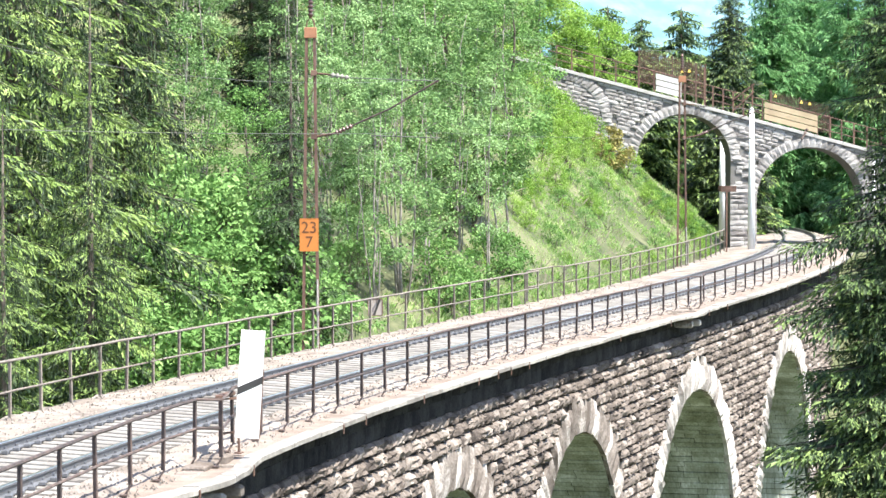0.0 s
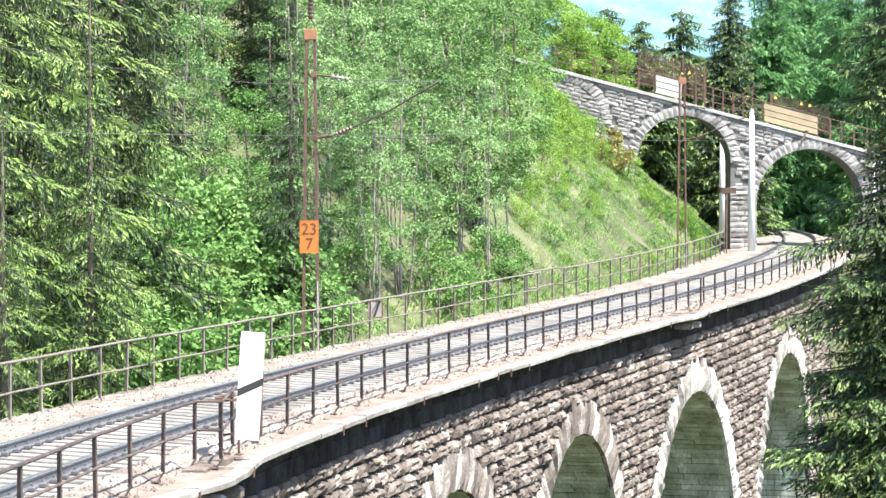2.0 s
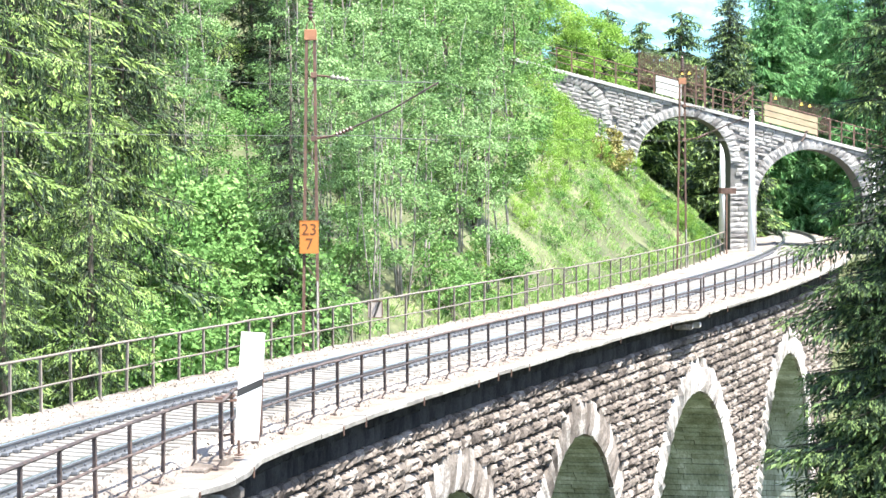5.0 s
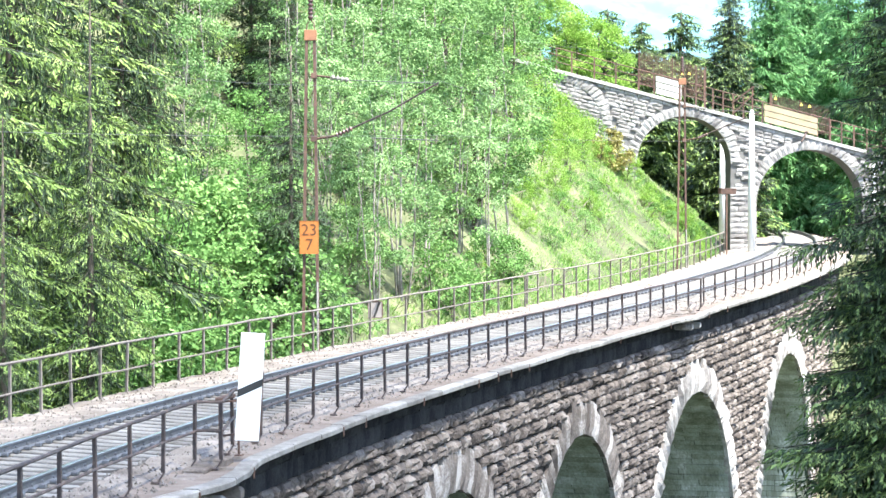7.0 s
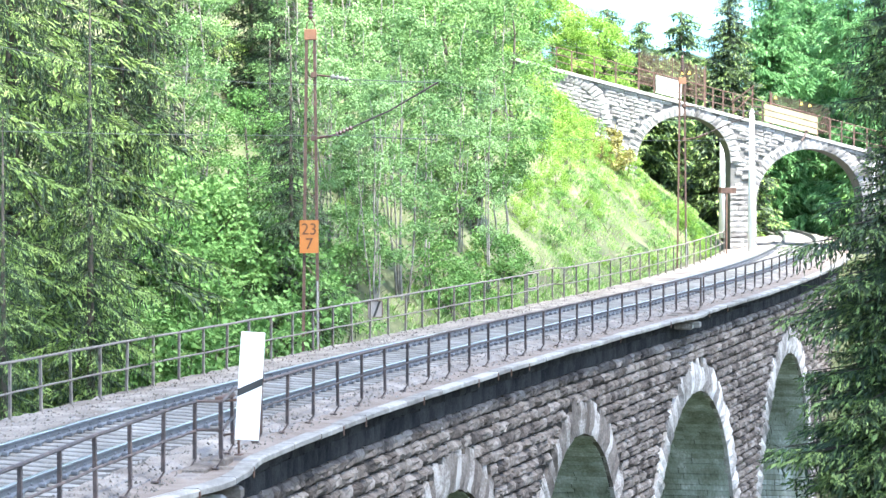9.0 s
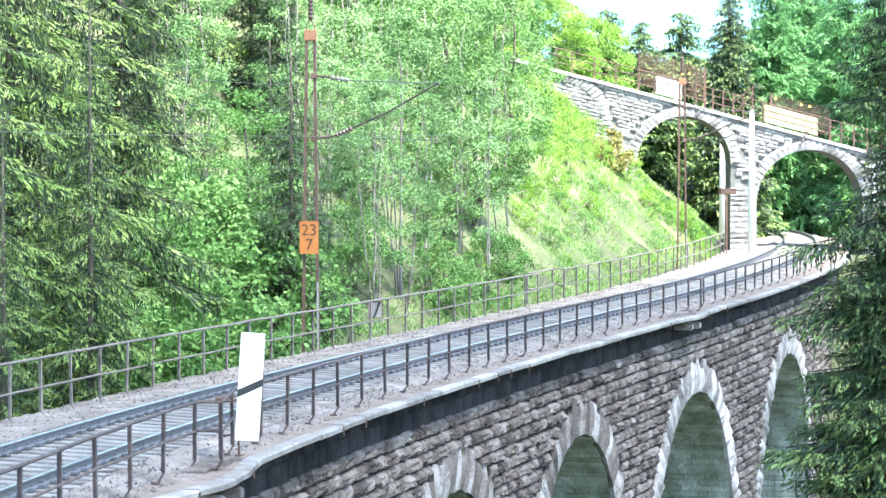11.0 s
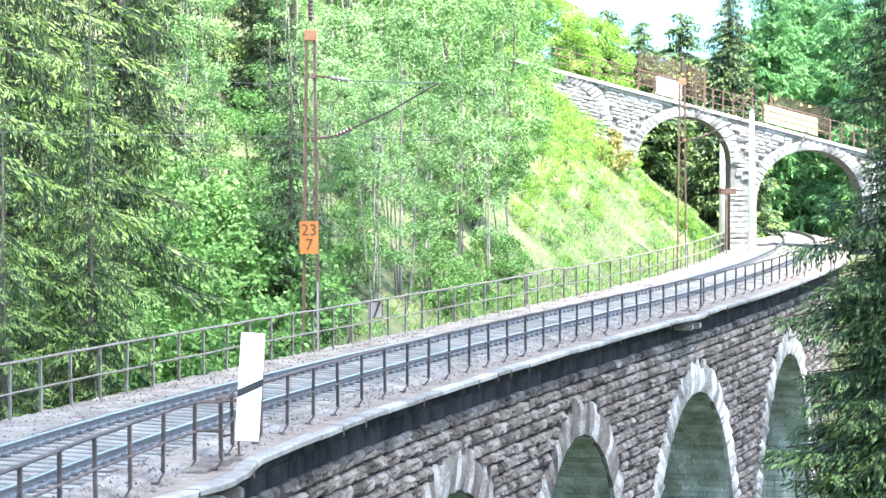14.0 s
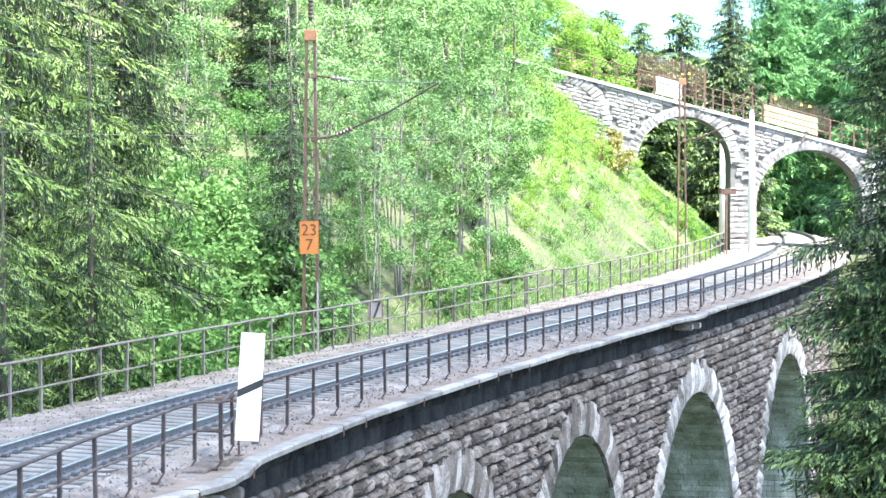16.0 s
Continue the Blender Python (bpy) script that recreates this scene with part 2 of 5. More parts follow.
def ribbon(profile, s0, s1, step, closed=True, jitter=0.0, seed=1):
    """Sweep a profile of (o, z) along the line."""
    rnd = random.Random(seed)
    n = int(round((s1 - s0) / step))
    vs, fs, k = [], [], len(profile)
    for i in range(n + 1):
        s = s0 + (s1 - s0) * i / n
        vs += [on(s, o, z + (rnd.uniform(-jitter, jitter) if jitter else 0)) for o, z in profile]
    span = k if closed else k - 1
    for i in range(n):
        fs += [(i * k + j, i * k + (j + 1) % k, (i + 1) * k + (j + 1) % k, (i + 1) * k + j) for j in range(span)]
    if closed:
        fs += [tuple(range(k)), tuple(n * k + j for j in range(k))[::-1]]
    return vs, fs


# ---------------------------------------------------------------- ground
def ease(x, a, b):
    t = np.clip((x - a) / (b - a), 0, 1)
    return t * t * (3 - 2 * t)


def line_place(x, y):
    """Nearest s and left offset o on the line for arrays of places."""
    x, y = np.asarray(x, float).ravel(), np.asarray(y, float).ravel()
    ls, lx, ly, lt = LINE_S[::20], LINE_X[::20], LINE_Y[::20], LINE_T[::20]
    i = np.empty(len(x), int)
    for a in range(0, len(x), 4000):
        i[a:a + 4000] = np.argmin((x[a:a + 4000, None] - lx) ** 2 + (y[a:a + 4000, None] - ly) ** 2, axis=1)
    o = -(x - lx[i]) * np.cos(lt[i]) + (y - ly[i]) * np.sin(lt[i])
    return ls[i], o


def ground_height(x, y):
    x, y = np.asarray(x, float).ravel(), np.asarray(y, float).ravel()
    s, o = line_place(x, y)
    track = RISE * s * s - 0.45
    # foot of the hillside, left of the line
    foot = np.interp(s, [-60, -15, 5, 25, 45, 70, 90, 150], [-9, -7, -4.5, -1.6, -0.8, -0.35, 0.1, -0.1]) + RISE * s * s
    slope = np.interp(s, [-60, 20, 60, 80, 90, 150], [.75, .75, .85, .95, .85, .45])
    hill = foot + slope * np.clip(o - 6.0, 0, 60)
    # valley under and beside the viaduct
    floor_z = np.interp(s, [-60, 30, 52, 66, 76, 86, 150], [-14, -13, -12.5, -11.5, -5.0, -.45, -.45]) + RISE * s * s * ease(s, 60, 86)
    right = floor_z - np.clip(-o - 2.5, 0, 40) * np.interp(s, [-60, 84, 110, 150], [.10, .25, -.1, -.35])
    h = np.where(o > 6, hill, np.where(o < -2, right, right + (hill - right) * ease(o, 4.6, 6.6)))
    bed = (s > 86) & (o > -2) & (o < 6)
    h = np.where(bed, track, h)
    # unseen opposite side of the valley, added to cut sky light on the viaduct wall
    h = h + np.clip(np.clip(-o, 0, 140) - 32, 0, 60) * .95 * ease(y, 175, 130) * ease(-y, 90, 40) * (o < 0)
    # far slopes
    h = h + np.clip(y - 176, 0, 200) * 0.12
    cap = EYE_Z + 0.036 * y
    h = np.where((x / np.maximum(y, 1) > .03) & (y > 145), np.minimum(h, cap), h)
    h = h + 0.25 * np.sin(x * 1.3 + y * .7) * np.sin(y * .9 - x * .4) * (np.abs(o - 2) > 5)
    return h


def ground_at(x, y):
    return float(ground_height([x], [y])[0])


def build_ground():
    xs = np.concatenate([np.linspace(-900, -80, 12), np.arange(-70, 60, 1.0), np.linspace(70, 900, 12)])
    ys = np.concatenate([np.linspace(-300, -10, 8), np.arange(0, 210, 1.0), np.linspace(220, 900, 14)])
    gx, gy = np.meshgrid(xs, ys)
    h = ground_height(gx, gy)
    h = np.minimum(h, 60)
    # the camera stands on a bank over the valley
    d = np.hypot(gx.ravel(), gy.ravel())
    h = np.where((gy.ravel() < 14) & (gx.ravel() < 28), np.maximum(np.minimum(h, 2.1), 2.1 - 1.1 * np.clip(d - 4, 0, 15)), h)
    n = len(xs)
    vs = np.stack([gx.ravel(), gy.ravel(), h], 1).tolist()
    fs = [(j * n + i, j * n + i + 1, (j + 1) * n + i + 1, (j + 1) * n + i) for j in range(len(ys) - 1) for i in range(n - 1)]
    return tagged(new("ground", mesh_of("ground", vs, fs, M_GROUND, True)), "green mossy forest floor and grassy hillside", "ground", kind="structure")


build_ground()


def build_mountain():
    rnd = random.Random(4)
    vs, fs, n = [], [], 60
    for i in range(n + 1):
        x = -900 + 1800 * i / n
        top = 150 + 55 * math.sin(x * .006 + 1) + 22 * math.sin(x * .021) + rnd.uniform(-6, 6)
        for j in range(7):
            q = j / 6
            vs.append((x + rnd.uniform(-8, 8), 1300 + 500 * q + rnd.uniform(-15, 15), -30 + (top + 30) * q + rnd.uniform(-6, 6)))
    fs = [(i * 7 + j, (i + 1) * 7 + j, (i + 1) * 7 + j + 1, i * 7 + j + 1) for i in range(n) for j in range(6)]
    tagged(new("backdrop", mesh_of("backdrop", vs, fs, M_MOUNTAIN, True)), "wooded mountain far beyond, blue-green haze painted into its colour", "mountain", kind="structure")


build_mountain()

def build_cloud():
    """A drifting fair-weather cloud high up on the sun's side, whose shade crosses the valley."""
    m = bpy.data.materials.new("cloud_vapour")
    m.use_nodes = True
    N, L = m.node_tree.nodes, m.node_tree.links
    b = N["Principled BSDF"]
    b.inputs["Base Color"].default_value, b.inputs["Roughness"].default_value = (.9, .9, .9, 1), 1.0
    clear, mix = N.new("ShaderNodeBsdfTransparent"), N.new("ShaderNodeMixShader")
    mix.inputs[0].default_value = .34
    L.new(b.outputs[0], mix.inputs[1])
    L.new(clear.outputs[0], mix.inputs[2])
    L.new(mix.outputs[0], N["Material Output"].inputs["Surface"])
    vs, fs, n, k = [], [], 72, 28
    for j in range(k + 1):
        e = math.pi * (j / k - .5)
        for i in range(n):
            a = 2 * math.pi * i / n
            d = Vector((math.cos(e) * math.cos(a), math.cos(e) * math.sin(a), math.sin(e)))
            q = 1 + .10 * noise.noise(d * 2.3) + .06 * noise.noise(d * 6) + .03 * noise.noise(d * 15)
            vs.append((d.x * q * CLOUD_SIZE[0], d.y * q * CLOUD_SIZE[1], max(d.z, -.35) * q * CLOUD_SIZE[2]))
    fs = [(j * n + i, j * n + (i + 1) % n, (j + 1) * n + (i + 1) % n, (j + 1) * n + i) for j in range(k) for i in range(n)]
    me = mesh_of("cloud", vs, fs, m, True)
    return tagged(new("cloud", me), "white fair-weather cloud drifting high above the valley", "cloud", kind="structure")


CLOUD_SIZE, CLOUD_HEIGHT, CLOUD_TURN = (240, 150, 45), 1000.0, 65.0
cloud = build_cloud()


def cloud_pose(edge):
    """Pose of the cloud when the far edge of its shade lies that many metres up the valley."""
    rise, way = CLOUD_HEIGHT / math.tan(radians(SUN_ELEVATION)), radians(SUN_AZIMUTH)
    turn = radians(CLOUD_TURN)
    return pose(math.sin(way) * rise + math.sin(turn) * CLOUD_SIZE[1], math.cos(way) * rise + edge - math.cos(turn) * CLOUD_SIZE[1], CLOUD_HEIGHT, 0, 0, CLOUD_TURN)


# ---------------------------------------------------------------- viaduct
ARCHES = ((0.0, 5.3, -2.70), (13.4, 5.3, -2.70), (26.85, 5.3, -2.70), (42.9, 7.1, -2.90), (61.5, 6.85, -3.06))     # middle, radius, crown
WALL_O, BACK_O, WALL_TOP, WALL_FOOT = -0.08, 5.45, -0.41, -15.0
COPING_IN, COPING_OUT = -0.28, -0.53


def jut(s):
    """How far the right edge of the deck stands out at s."""
    if s < 10:
        return float(np.interp(s, [-24, -10, -9.2, -7.9, -7.2, -6.2, -5.2, -4.5, -3.8], [-.14, -.12, .02, .27, .31, .28, .14, .04, 0]))
    return .0018 * s + float(np.interp(s, [37.2, 38.0, 39.2, 40.4, 41.6, 42.4, 43.2], [0, .06, .24, .25, .10, .02, 0]))


def arch_edge(s):
    """Lower edge of the wall at s: the arch's curve, or the foot."""
    for c, r, crown in ARCHES:
        d = abs(s - c)
        if d < r:
            return crown - r + math.sqrt(r ** 2 - d * d)
    return None


def springing(s):
    """Height at which the arch over s begins."""
    c, r, crown = min(ARCHES, key=lambda q: abs(s - q[0]))
    return crown - r


def build_viaduct():
    body = thing("viaduct", "grey rock-faced stone viaduct with round arches", "viaduct", kind="structure")
    # core: columns of wall between the deck and the arches, with soffits
    s_list = []
    marks = [-24.0] + [v for c, r, crown in ARCHES for v in (c - r, c + r)] + [84.0]
    for a, b in zip(marks, marks[1:]):
        k = max(2, int((b - a) / .4))
        for i in range(k):
            q = i / k
            if arch_edge((a + b) / 2) is not None:
                q = (1 - math.cos(math.pi * q)) / 2
            s_list.append(a + (b - a) * q)
    s_list.append(84.0)
    bd = Build()
    for s, s2 in zip(s_list, s_list[1:]):
        mid = arch_edge((s + s2) / 2)
        if mid is None:
            z1 = z2 = WALL_FOOT
        else:
            z1 = arch_edge(s + 1e-4) or springing(s)
            z2 = arch_edge(s2 - 1e-4) or springing(s2)
        vs = [on(q, o, z) for q, zz in ((s, z1), (s2, z2)) for o in (WALL_O + .06, BACK_O) for z in (zz, WALL_TOP)]
        fs = [(0, 4, 5, 1), (2, 3, 7, 6), (1, 5, 7, 3), (0, 2, 6, 4)]
        if mid is None:
            fs += [(0, 1, 3, 2), (4, 6, 7, 5)]
        bd.add(vs, fs)
    part("core", bd, M_JOINT, body)
    return body


viaduct = build_viaduct()


def build_coping(side):
    """Coping slabs along one edge of the deck."""
    row = thing("coping_right" if side < 0 else "coping_left", "row of pale weathered stone coping slabs with open joints", "coping", kind="structure")
    rnd = random.Random(3)
    s = -24.0
    while s < 83:
        e = min(s + rnd.uniform(1.3, 2.1), 83)
        if e - s < .05:
            break
        a, b = s + .008, e - .008
        vs, dz, n = [], rnd.uniform(-.012, .012), 4
        for i in range(n + 1):
            q = a + (b - a) * i / n
            j = jut(q) if side < 0 else 0
            chip = rnd.uniform(-.012, .012)
            o_in, o_out = (COPING_IN - j, COPING_OUT - j + chip) if side < 0 else (5.35, 5.6)
            zt, zb = (-.30 if side < 0 else -.32) + dz, -.43 + dz
            k = .025 * (1 if side < 0 else -1)
            vs += [on(q, o_in, zb), on(q, o_in, zt), on(q, o_out + k, zt), on(q, o_out, zt - .025), on(q, o_out, zb + .03), on(q, o_out + 3 * k, zb)]
        fs = [tuple(range(6)), tuple(range(6 * n + 5, 6 * n - 1, -1))]
        fs += [(6 * r + i, 6 * r + i + 6, 6 * r + (i + 1) % 6 + 6, 6 * r + (i + 1) % 6) for r in range(n) for i in range(6)]
        slab = piece("slab", mesh_of("slab", vs, fs, M_COPING), row)
        if side < 0 and rnd.random() < .3:
            m = local(b - .05, COPING_OUT - jut(b) - .008, -.40)
            part("cramp", Build().box((0, 0, -.02), (.045, .02, .17), m, .004), M_RUST, slab, "rusty iron cramp")
        s = e
    return row


build_coping(-1)
build_coping(1)


def build_bed():
    """Ballast bed and dirt strip between the copings."""
    rnd = random.Random(7)
    cross = [(5.36, -.22), (4.9, -.2), (4.3, -.12), (3.6, -.10), (3.3, -.06), (2.9, -.10), (2.4, -.135), (2.05, -.155), (1.6, -.18), (1.2, -.20), (.8, -.19), (.5, -.21), (.25, -.29), (0.05, -.31), (-.12, -.315), (-.34, -.31)]
    vs, fs, k = [], [], len(cross)
    n = 520
    for i in range(n + 1):
        s = -26 + 172 * i / n
        for o, z in cross:
            oo = o - (jut(s) if o < -.1 else 0)
            vs.append(on(s, oo + (rnd.uniform(-.05, .05) if -.3 < o < 5.2 else 0), z + (rnd.uniform(-.022, .022) if o > -.05 else 0)))
    fs = [(i * k + j, i * k + j + 1, (i + 1) * k + j + 1, (i + 1) * k + j) for i in range(n) for j in range(k - 1)]
    me = mesh_of("ballast_bed", vs, fs, M_BALLAST)
    me.materials.append(M_BALLAST_DARK)
    me.materials.append(M_DIRT)
    me.polygons.foreach_set("material_index", [1 if 4 <= f % (k - 1) <= 9 else 2 if f % (k - 1) >= 12 else 0 for f in range(len(fs))])
    tagged(new("ballast_bed", me), "pale grey crushed-stone ballast under the track", "ballast", kind="structure")
    # loose stones
    rocks = Build()
    for _ in range(9000):
        s = -20 + 75 * rnd.random() ** 1.5
        o = rnd.choice([rnd.uniform(-.08, .85), rnd.uniform(3.1, 5.3), rnd.uniform(-.05, 5.2)])
        z = float(np.interp(-o, [-c[0] for c in cross], [c[1] for c in cross]))
        r = rnd.uniform(.015, .036)
        c = on(s, o, z + r * .25)
        t = rnd.random() * 6.28
        base = [c + Vector((math.cos(t + q), math.sin(t + q), -.5)) * r for q in (0, 2.0, 4.2)]
        rocks.add(base + [c + Vector((rnd.uniform(-.5, .5), rnd.uniform(-.5, .5), .8)) * r], [(0, 1, 3), (1, 2, 3), (2, 0, 3)])
    tagged(new("ballast_stones", rocks.mesh("ballast_stones", M_PEBBLE)), "loose grey and pale ballast stones beside the track", "gravel", kind="stuff")


build_bed()

# ---------------------------------------------------------------- track
RAIL_O, GAUGE, CANT = 1.296, 1.505, 0.0875


def build_track():
    track = thing("railway_track", "single railway track with steel rails on pale grey sleepers", "railway track")
    for o, z in ((RAIL_O, 0.0), (RAIL_O + GAUGE, CANT)):
        prof = [(-.07, -.15), (.07, -.15), (.07, -.135), (.012, -.115), (.012, -.045), (.034, -.03), (.034, -.006), (-.034, -.006), (-.034, -.03), (-.012, -.045), (-.012, -.115), (-.07, -.135)]
        vs, fs = ribbon([(o + a, z + b) for a, b in prof], -26, 140, 1.0)
        rail = piece("rail", mesh_of("rail", vs, fs, M_RAIL), track, "dark steel rail")
        vs, fs = ribbon([(o - .034, z - .008), (o + .034, z - .008), (o + .03, z + .002), (o + .012, z + .006), (o - .012, z + .006), (o - .03, z + .002)], -26, 140, 1.0)
        piece("rail_head", mesh_of("rail_head", vs, fs, M_RAIL_TOP), rail, "bright worn running surface")
    sl = Build().box((0, 0, 0), (.20, 2.5, .16), bevel=.02).mesh("sleeper", M_SLEEPER)
    fast = Build()
    tilt = math.atan(CANT / GAUGE)
    s = -25.0
    while s < 135:
        m = local(s, RAIL_O + GAUGE / 2, CANT / 2 - .235) @ Matrix.Rotation(tilt, 4, "X")
        piece("sleeper", sl, track, "", m)
        if s < 80:
            for o, z in ((RAIL_O, 0.0), (RAIL_O + GAUGE, CANT)):
                for d in (-.125, .125):
                    fast.box((0, 0, 0), (.09, .09, .07), local(s, o + d, z - .125), .02)
                    fast.tube([local(s, o + d, z - .08) @ Vector((0, 0, 0)), local(s, o + d, z - .045) @ Vector((0, 0, 0))], .022, 6)
        s += .55
    f = part("rail_fastening", fast, M_RAIL, track, "dark rail clips and bolts")
    tagged(f, kind="stuff")


build_track()

# ---------------------------------------------------------------- railings
def build_post(top, foot, lean):
    """L-shaped angle-iron post; the foot kinks outwards. Local: x along, y left."""
    b = Build()
    w = .055
    b.box((0, 0, (top + foot) / 2), (w, .012, top - foot))
    b.box((w / 2 - .006, w / 2, (top + foot) / 2), (.012, w, top - foot))
    b.bar((0, 0, foot + .01), (0, lean * .09, foot - .13), w, .02)
    b.box((0, lean * .11, foot - .14), (.1, .1, .03), bevel=.008)
    return b


def build_railing(name, s_posts, o, top, mid, foot, mat, lean, label, ends=(0, 0)):
    r = thing(name, label, "railing", "railings along the track")
    rnd = random.Random(int(s_posts[0] * 7) + 100)
    me = build_post(top, foot, lean).mesh("post", mat)
    for s in s_posts:
        m = local(s + rnd.uniform(-.03, .03), o, 0) @ Matrix.Rotation(radians(rnd.uniform(-1.5, 1.5)), 4, "Y") @ Matrix.Rotation(radians(rnd.uniform(-1, 1)), 4, "X")
        piece("post", me, r, "", m)
    for z, nm, rad in ((top, "top_rail", .026), (mid, "middle_rail", .02)):
        pts = []
        s = s_posts[0] - ends[0]
        while s <= s_posts[-1] + ends[1] + 1e-6:
            pts.append(on(s, o, z + rnd.uniform(-.008, .008)))
            s += (s_posts[-1] + ends[1] - s_posts[0] + ends[0]) / max(1, round((s_posts[-1] - s_posts[0] + ends[0] + ends[1]) / .95))
        part(nm, Build().tube(pts, rad, 6), mat, r)
    return r


TOP, MID, FOOT = 0.708, 0.285, -0.144
GAP = 1.9165
GAP_MIDDLE = (42.17 + 3.66) / 24
build_railing("railing_near", [-6.12 - 1.93 * i for i in range(9, -1, -1)], 0, TOP, MID, FOOT, M_RAILING, 1, "dark rusty steel railing with two rails on the viaduct edge")
build_railing("railing_middle", [-3.66 + GAP_MIDDLE * i for i in range(25)], 0, TOP, MID, FOOT, M_RAILING, 1, "long dark steel railing with two rails beside the track")
build_railing("railing_far", [44.7 + GAP * i for i in range(20)], 0, TOP, MID, FOOT, M_RAILING, 1, "dark steel railing that follows the curve to the stone bridge")
LTOP, LMID, LFOOT = .833, .30, -.16
build_railing("railing_left", [-14.2 + 1.62 * i for i in range(36)], 4.99, LTOP, LMID, LFOOT, M_RAILING_PALE, -1, "weathered brown-grey steel railing on the hill side of the track", (6, 0))
build_railing("railing_left_far", [46.0 + 1.75 * i for i in range(21)], 4.99, LTOP, LMID, LFOOT, M_RAILING_PALE, -1, "weathered steel railing below the grassy slope")


def build_refuge(s0, s1, o, top, mid, foot, side, mat, label):
    """Refuge: the railing swings out round a small platform."""
    r = thing("refuge_railing", label, "railing", "refuge railings")
    me = build_post(top, foot, -side).mesh("post", mat)
    out = side * .38
    corners = [(s0, 0), (s0 + .08, out), (s1, 0)] if side < 0 else [(s0, 0), (s0 + .08, out), (s1 - .08, out), (s1, 0)]
    for s, d in corners[1:-1]:
        piece("post", me, r, "", local(s, o + d, 0))
    for z, nm in ((top, "top_rail"), (mid, "middle_rail")):
        part(nm, Build().tube([on(s, o + d, z) for s, d in corners], .024, 6), mat, r)
    return r


build_refuge(-6.12, -3.66, 0, TOP, MID, FOOT, -1, M_RAILING, "dark steel railing swung out round a refuge platform")
build_refuge(42.17, 44.7, 0, TOP, MID, FOOT, -1, M_RAILING, "dark steel railing round a refuge on the viaduct")
build_refuge(42.5, 46.0, 4.99, LTOP, LMID, LFOOT, 1, M_RAILING_PALE, "weathered steel refuge railing on the hill side")

# ---------------------------------------------------------------- upper stone bridge over the line
BRIDGE_Y, BRIDGE_DEPTH = 130.0, 2.6
UNIT = BRIDGE_Y / LENS


def bx(u):
    """Metres across at the bridge face from picture units."""
    return (u - 784) * UNIT


def bz(v):
    return EYE_Z - (v - 333) * UNIT


BRIDGE_ARCHES = ((bx(1210), bz(288), 83 * UNIT), (bx(1433), bz(358), 94 * UNIT))
BLIND_ARCH = (bx(988), bz(222), 78 * UNIT)
SLOPE = 0.262


def bridge_top(x):
    return bz(116.5) - (x - bx(965)) * SLOPE


def bridge_low(x):
    for cx, cz, r in BRIDGE_ARCHES:
        if abs(x - cx) < r:
            return cz + math.sqrt(r * r - (x - cx) ** 2)
    return None


def build_bridge():
    bridge = thing("stone_bridge", "grey stone footbridge on round arches with a sloping parapet", "bridge", kind="structure")
    bd = Build()
    marks = [bx(900)] + [v for cx, cz, r in BRIDGE_ARCHES for v in (cx - r, cx + r)] + [bx(1700)]
    for a, b in zip(marks, marks[1:]):
        arch = bridge_low((a + b) / 2) is not None
        n = 24 if arch else 8
        for i in range(n):
            q = [(1 - math.cos(math.pi * k / n)) / 2 if arch else k / n for k in (i, i + 1)]
            x1, x2 = (a + (b - a) * k for k in q)
            z1 = bridge_low(x1 + 1e-5) or -2 if arch else -2
            z2 = bridge_low(x2 - 1e-5) or -2 if arch else -2
            if arch:
                cz = [c for c in BRIDGE_ARCHES if abs((x1 + x2) / 2 - c[0]) < c[2]][0][1]
                z1, z2 = max(z1, cz), max(z2, cz)
            y0, y1 = BRIDGE_Y + .05, BRIDGE_Y + BRIDGE_DEPTH
            vs = [(x1, y0, z1), (x2, y0, z2), (x2, y0, bridge_top(x2) - .16), (x1, y0, bridge_top(x1) - .16)]
            vs += [(p[0], y1, p[2]) for p in vs]
            bd.add(vs, [(0, 1, 2, 3), (7, 6, 5, 4), (3, 2, 6, 7), (4, 5, 1, 0)] + ([] if arch else [(0, 3, 7, 4), (1, 5, 6, 2)]))
    part("core", bd, M_JOINT_PALE, bridge)
    cap = Build()
    x = bx(900)
    while x < bx(1690):
        x2 = x + 1.3
        vs = [(q, y, bridge_top(q) - h) for q in (x + .006, x2 - .006) for y, h in ((BRIDGE_Y - .10, .15), (BRIDGE_Y - .10, .01), (BRIDGE_Y - .08, 0), (BRIDGE_Y + .45, 0), (BRIDGE_Y + .45, .15))]
        bm_faces = [tuple(range(5)), tuple(range(9, 4, -1))] + [(i, i + 5, (i + 1) % 5 + 5, (i + 1) % 5) for i in range(5)]
        piece("cap_stone", mesh_of("cap_stone", vs, bm_faces, M_BRIDGE_CAP), bridge)
        x = x2
    return bridge


stone_bridge = build_bridge()


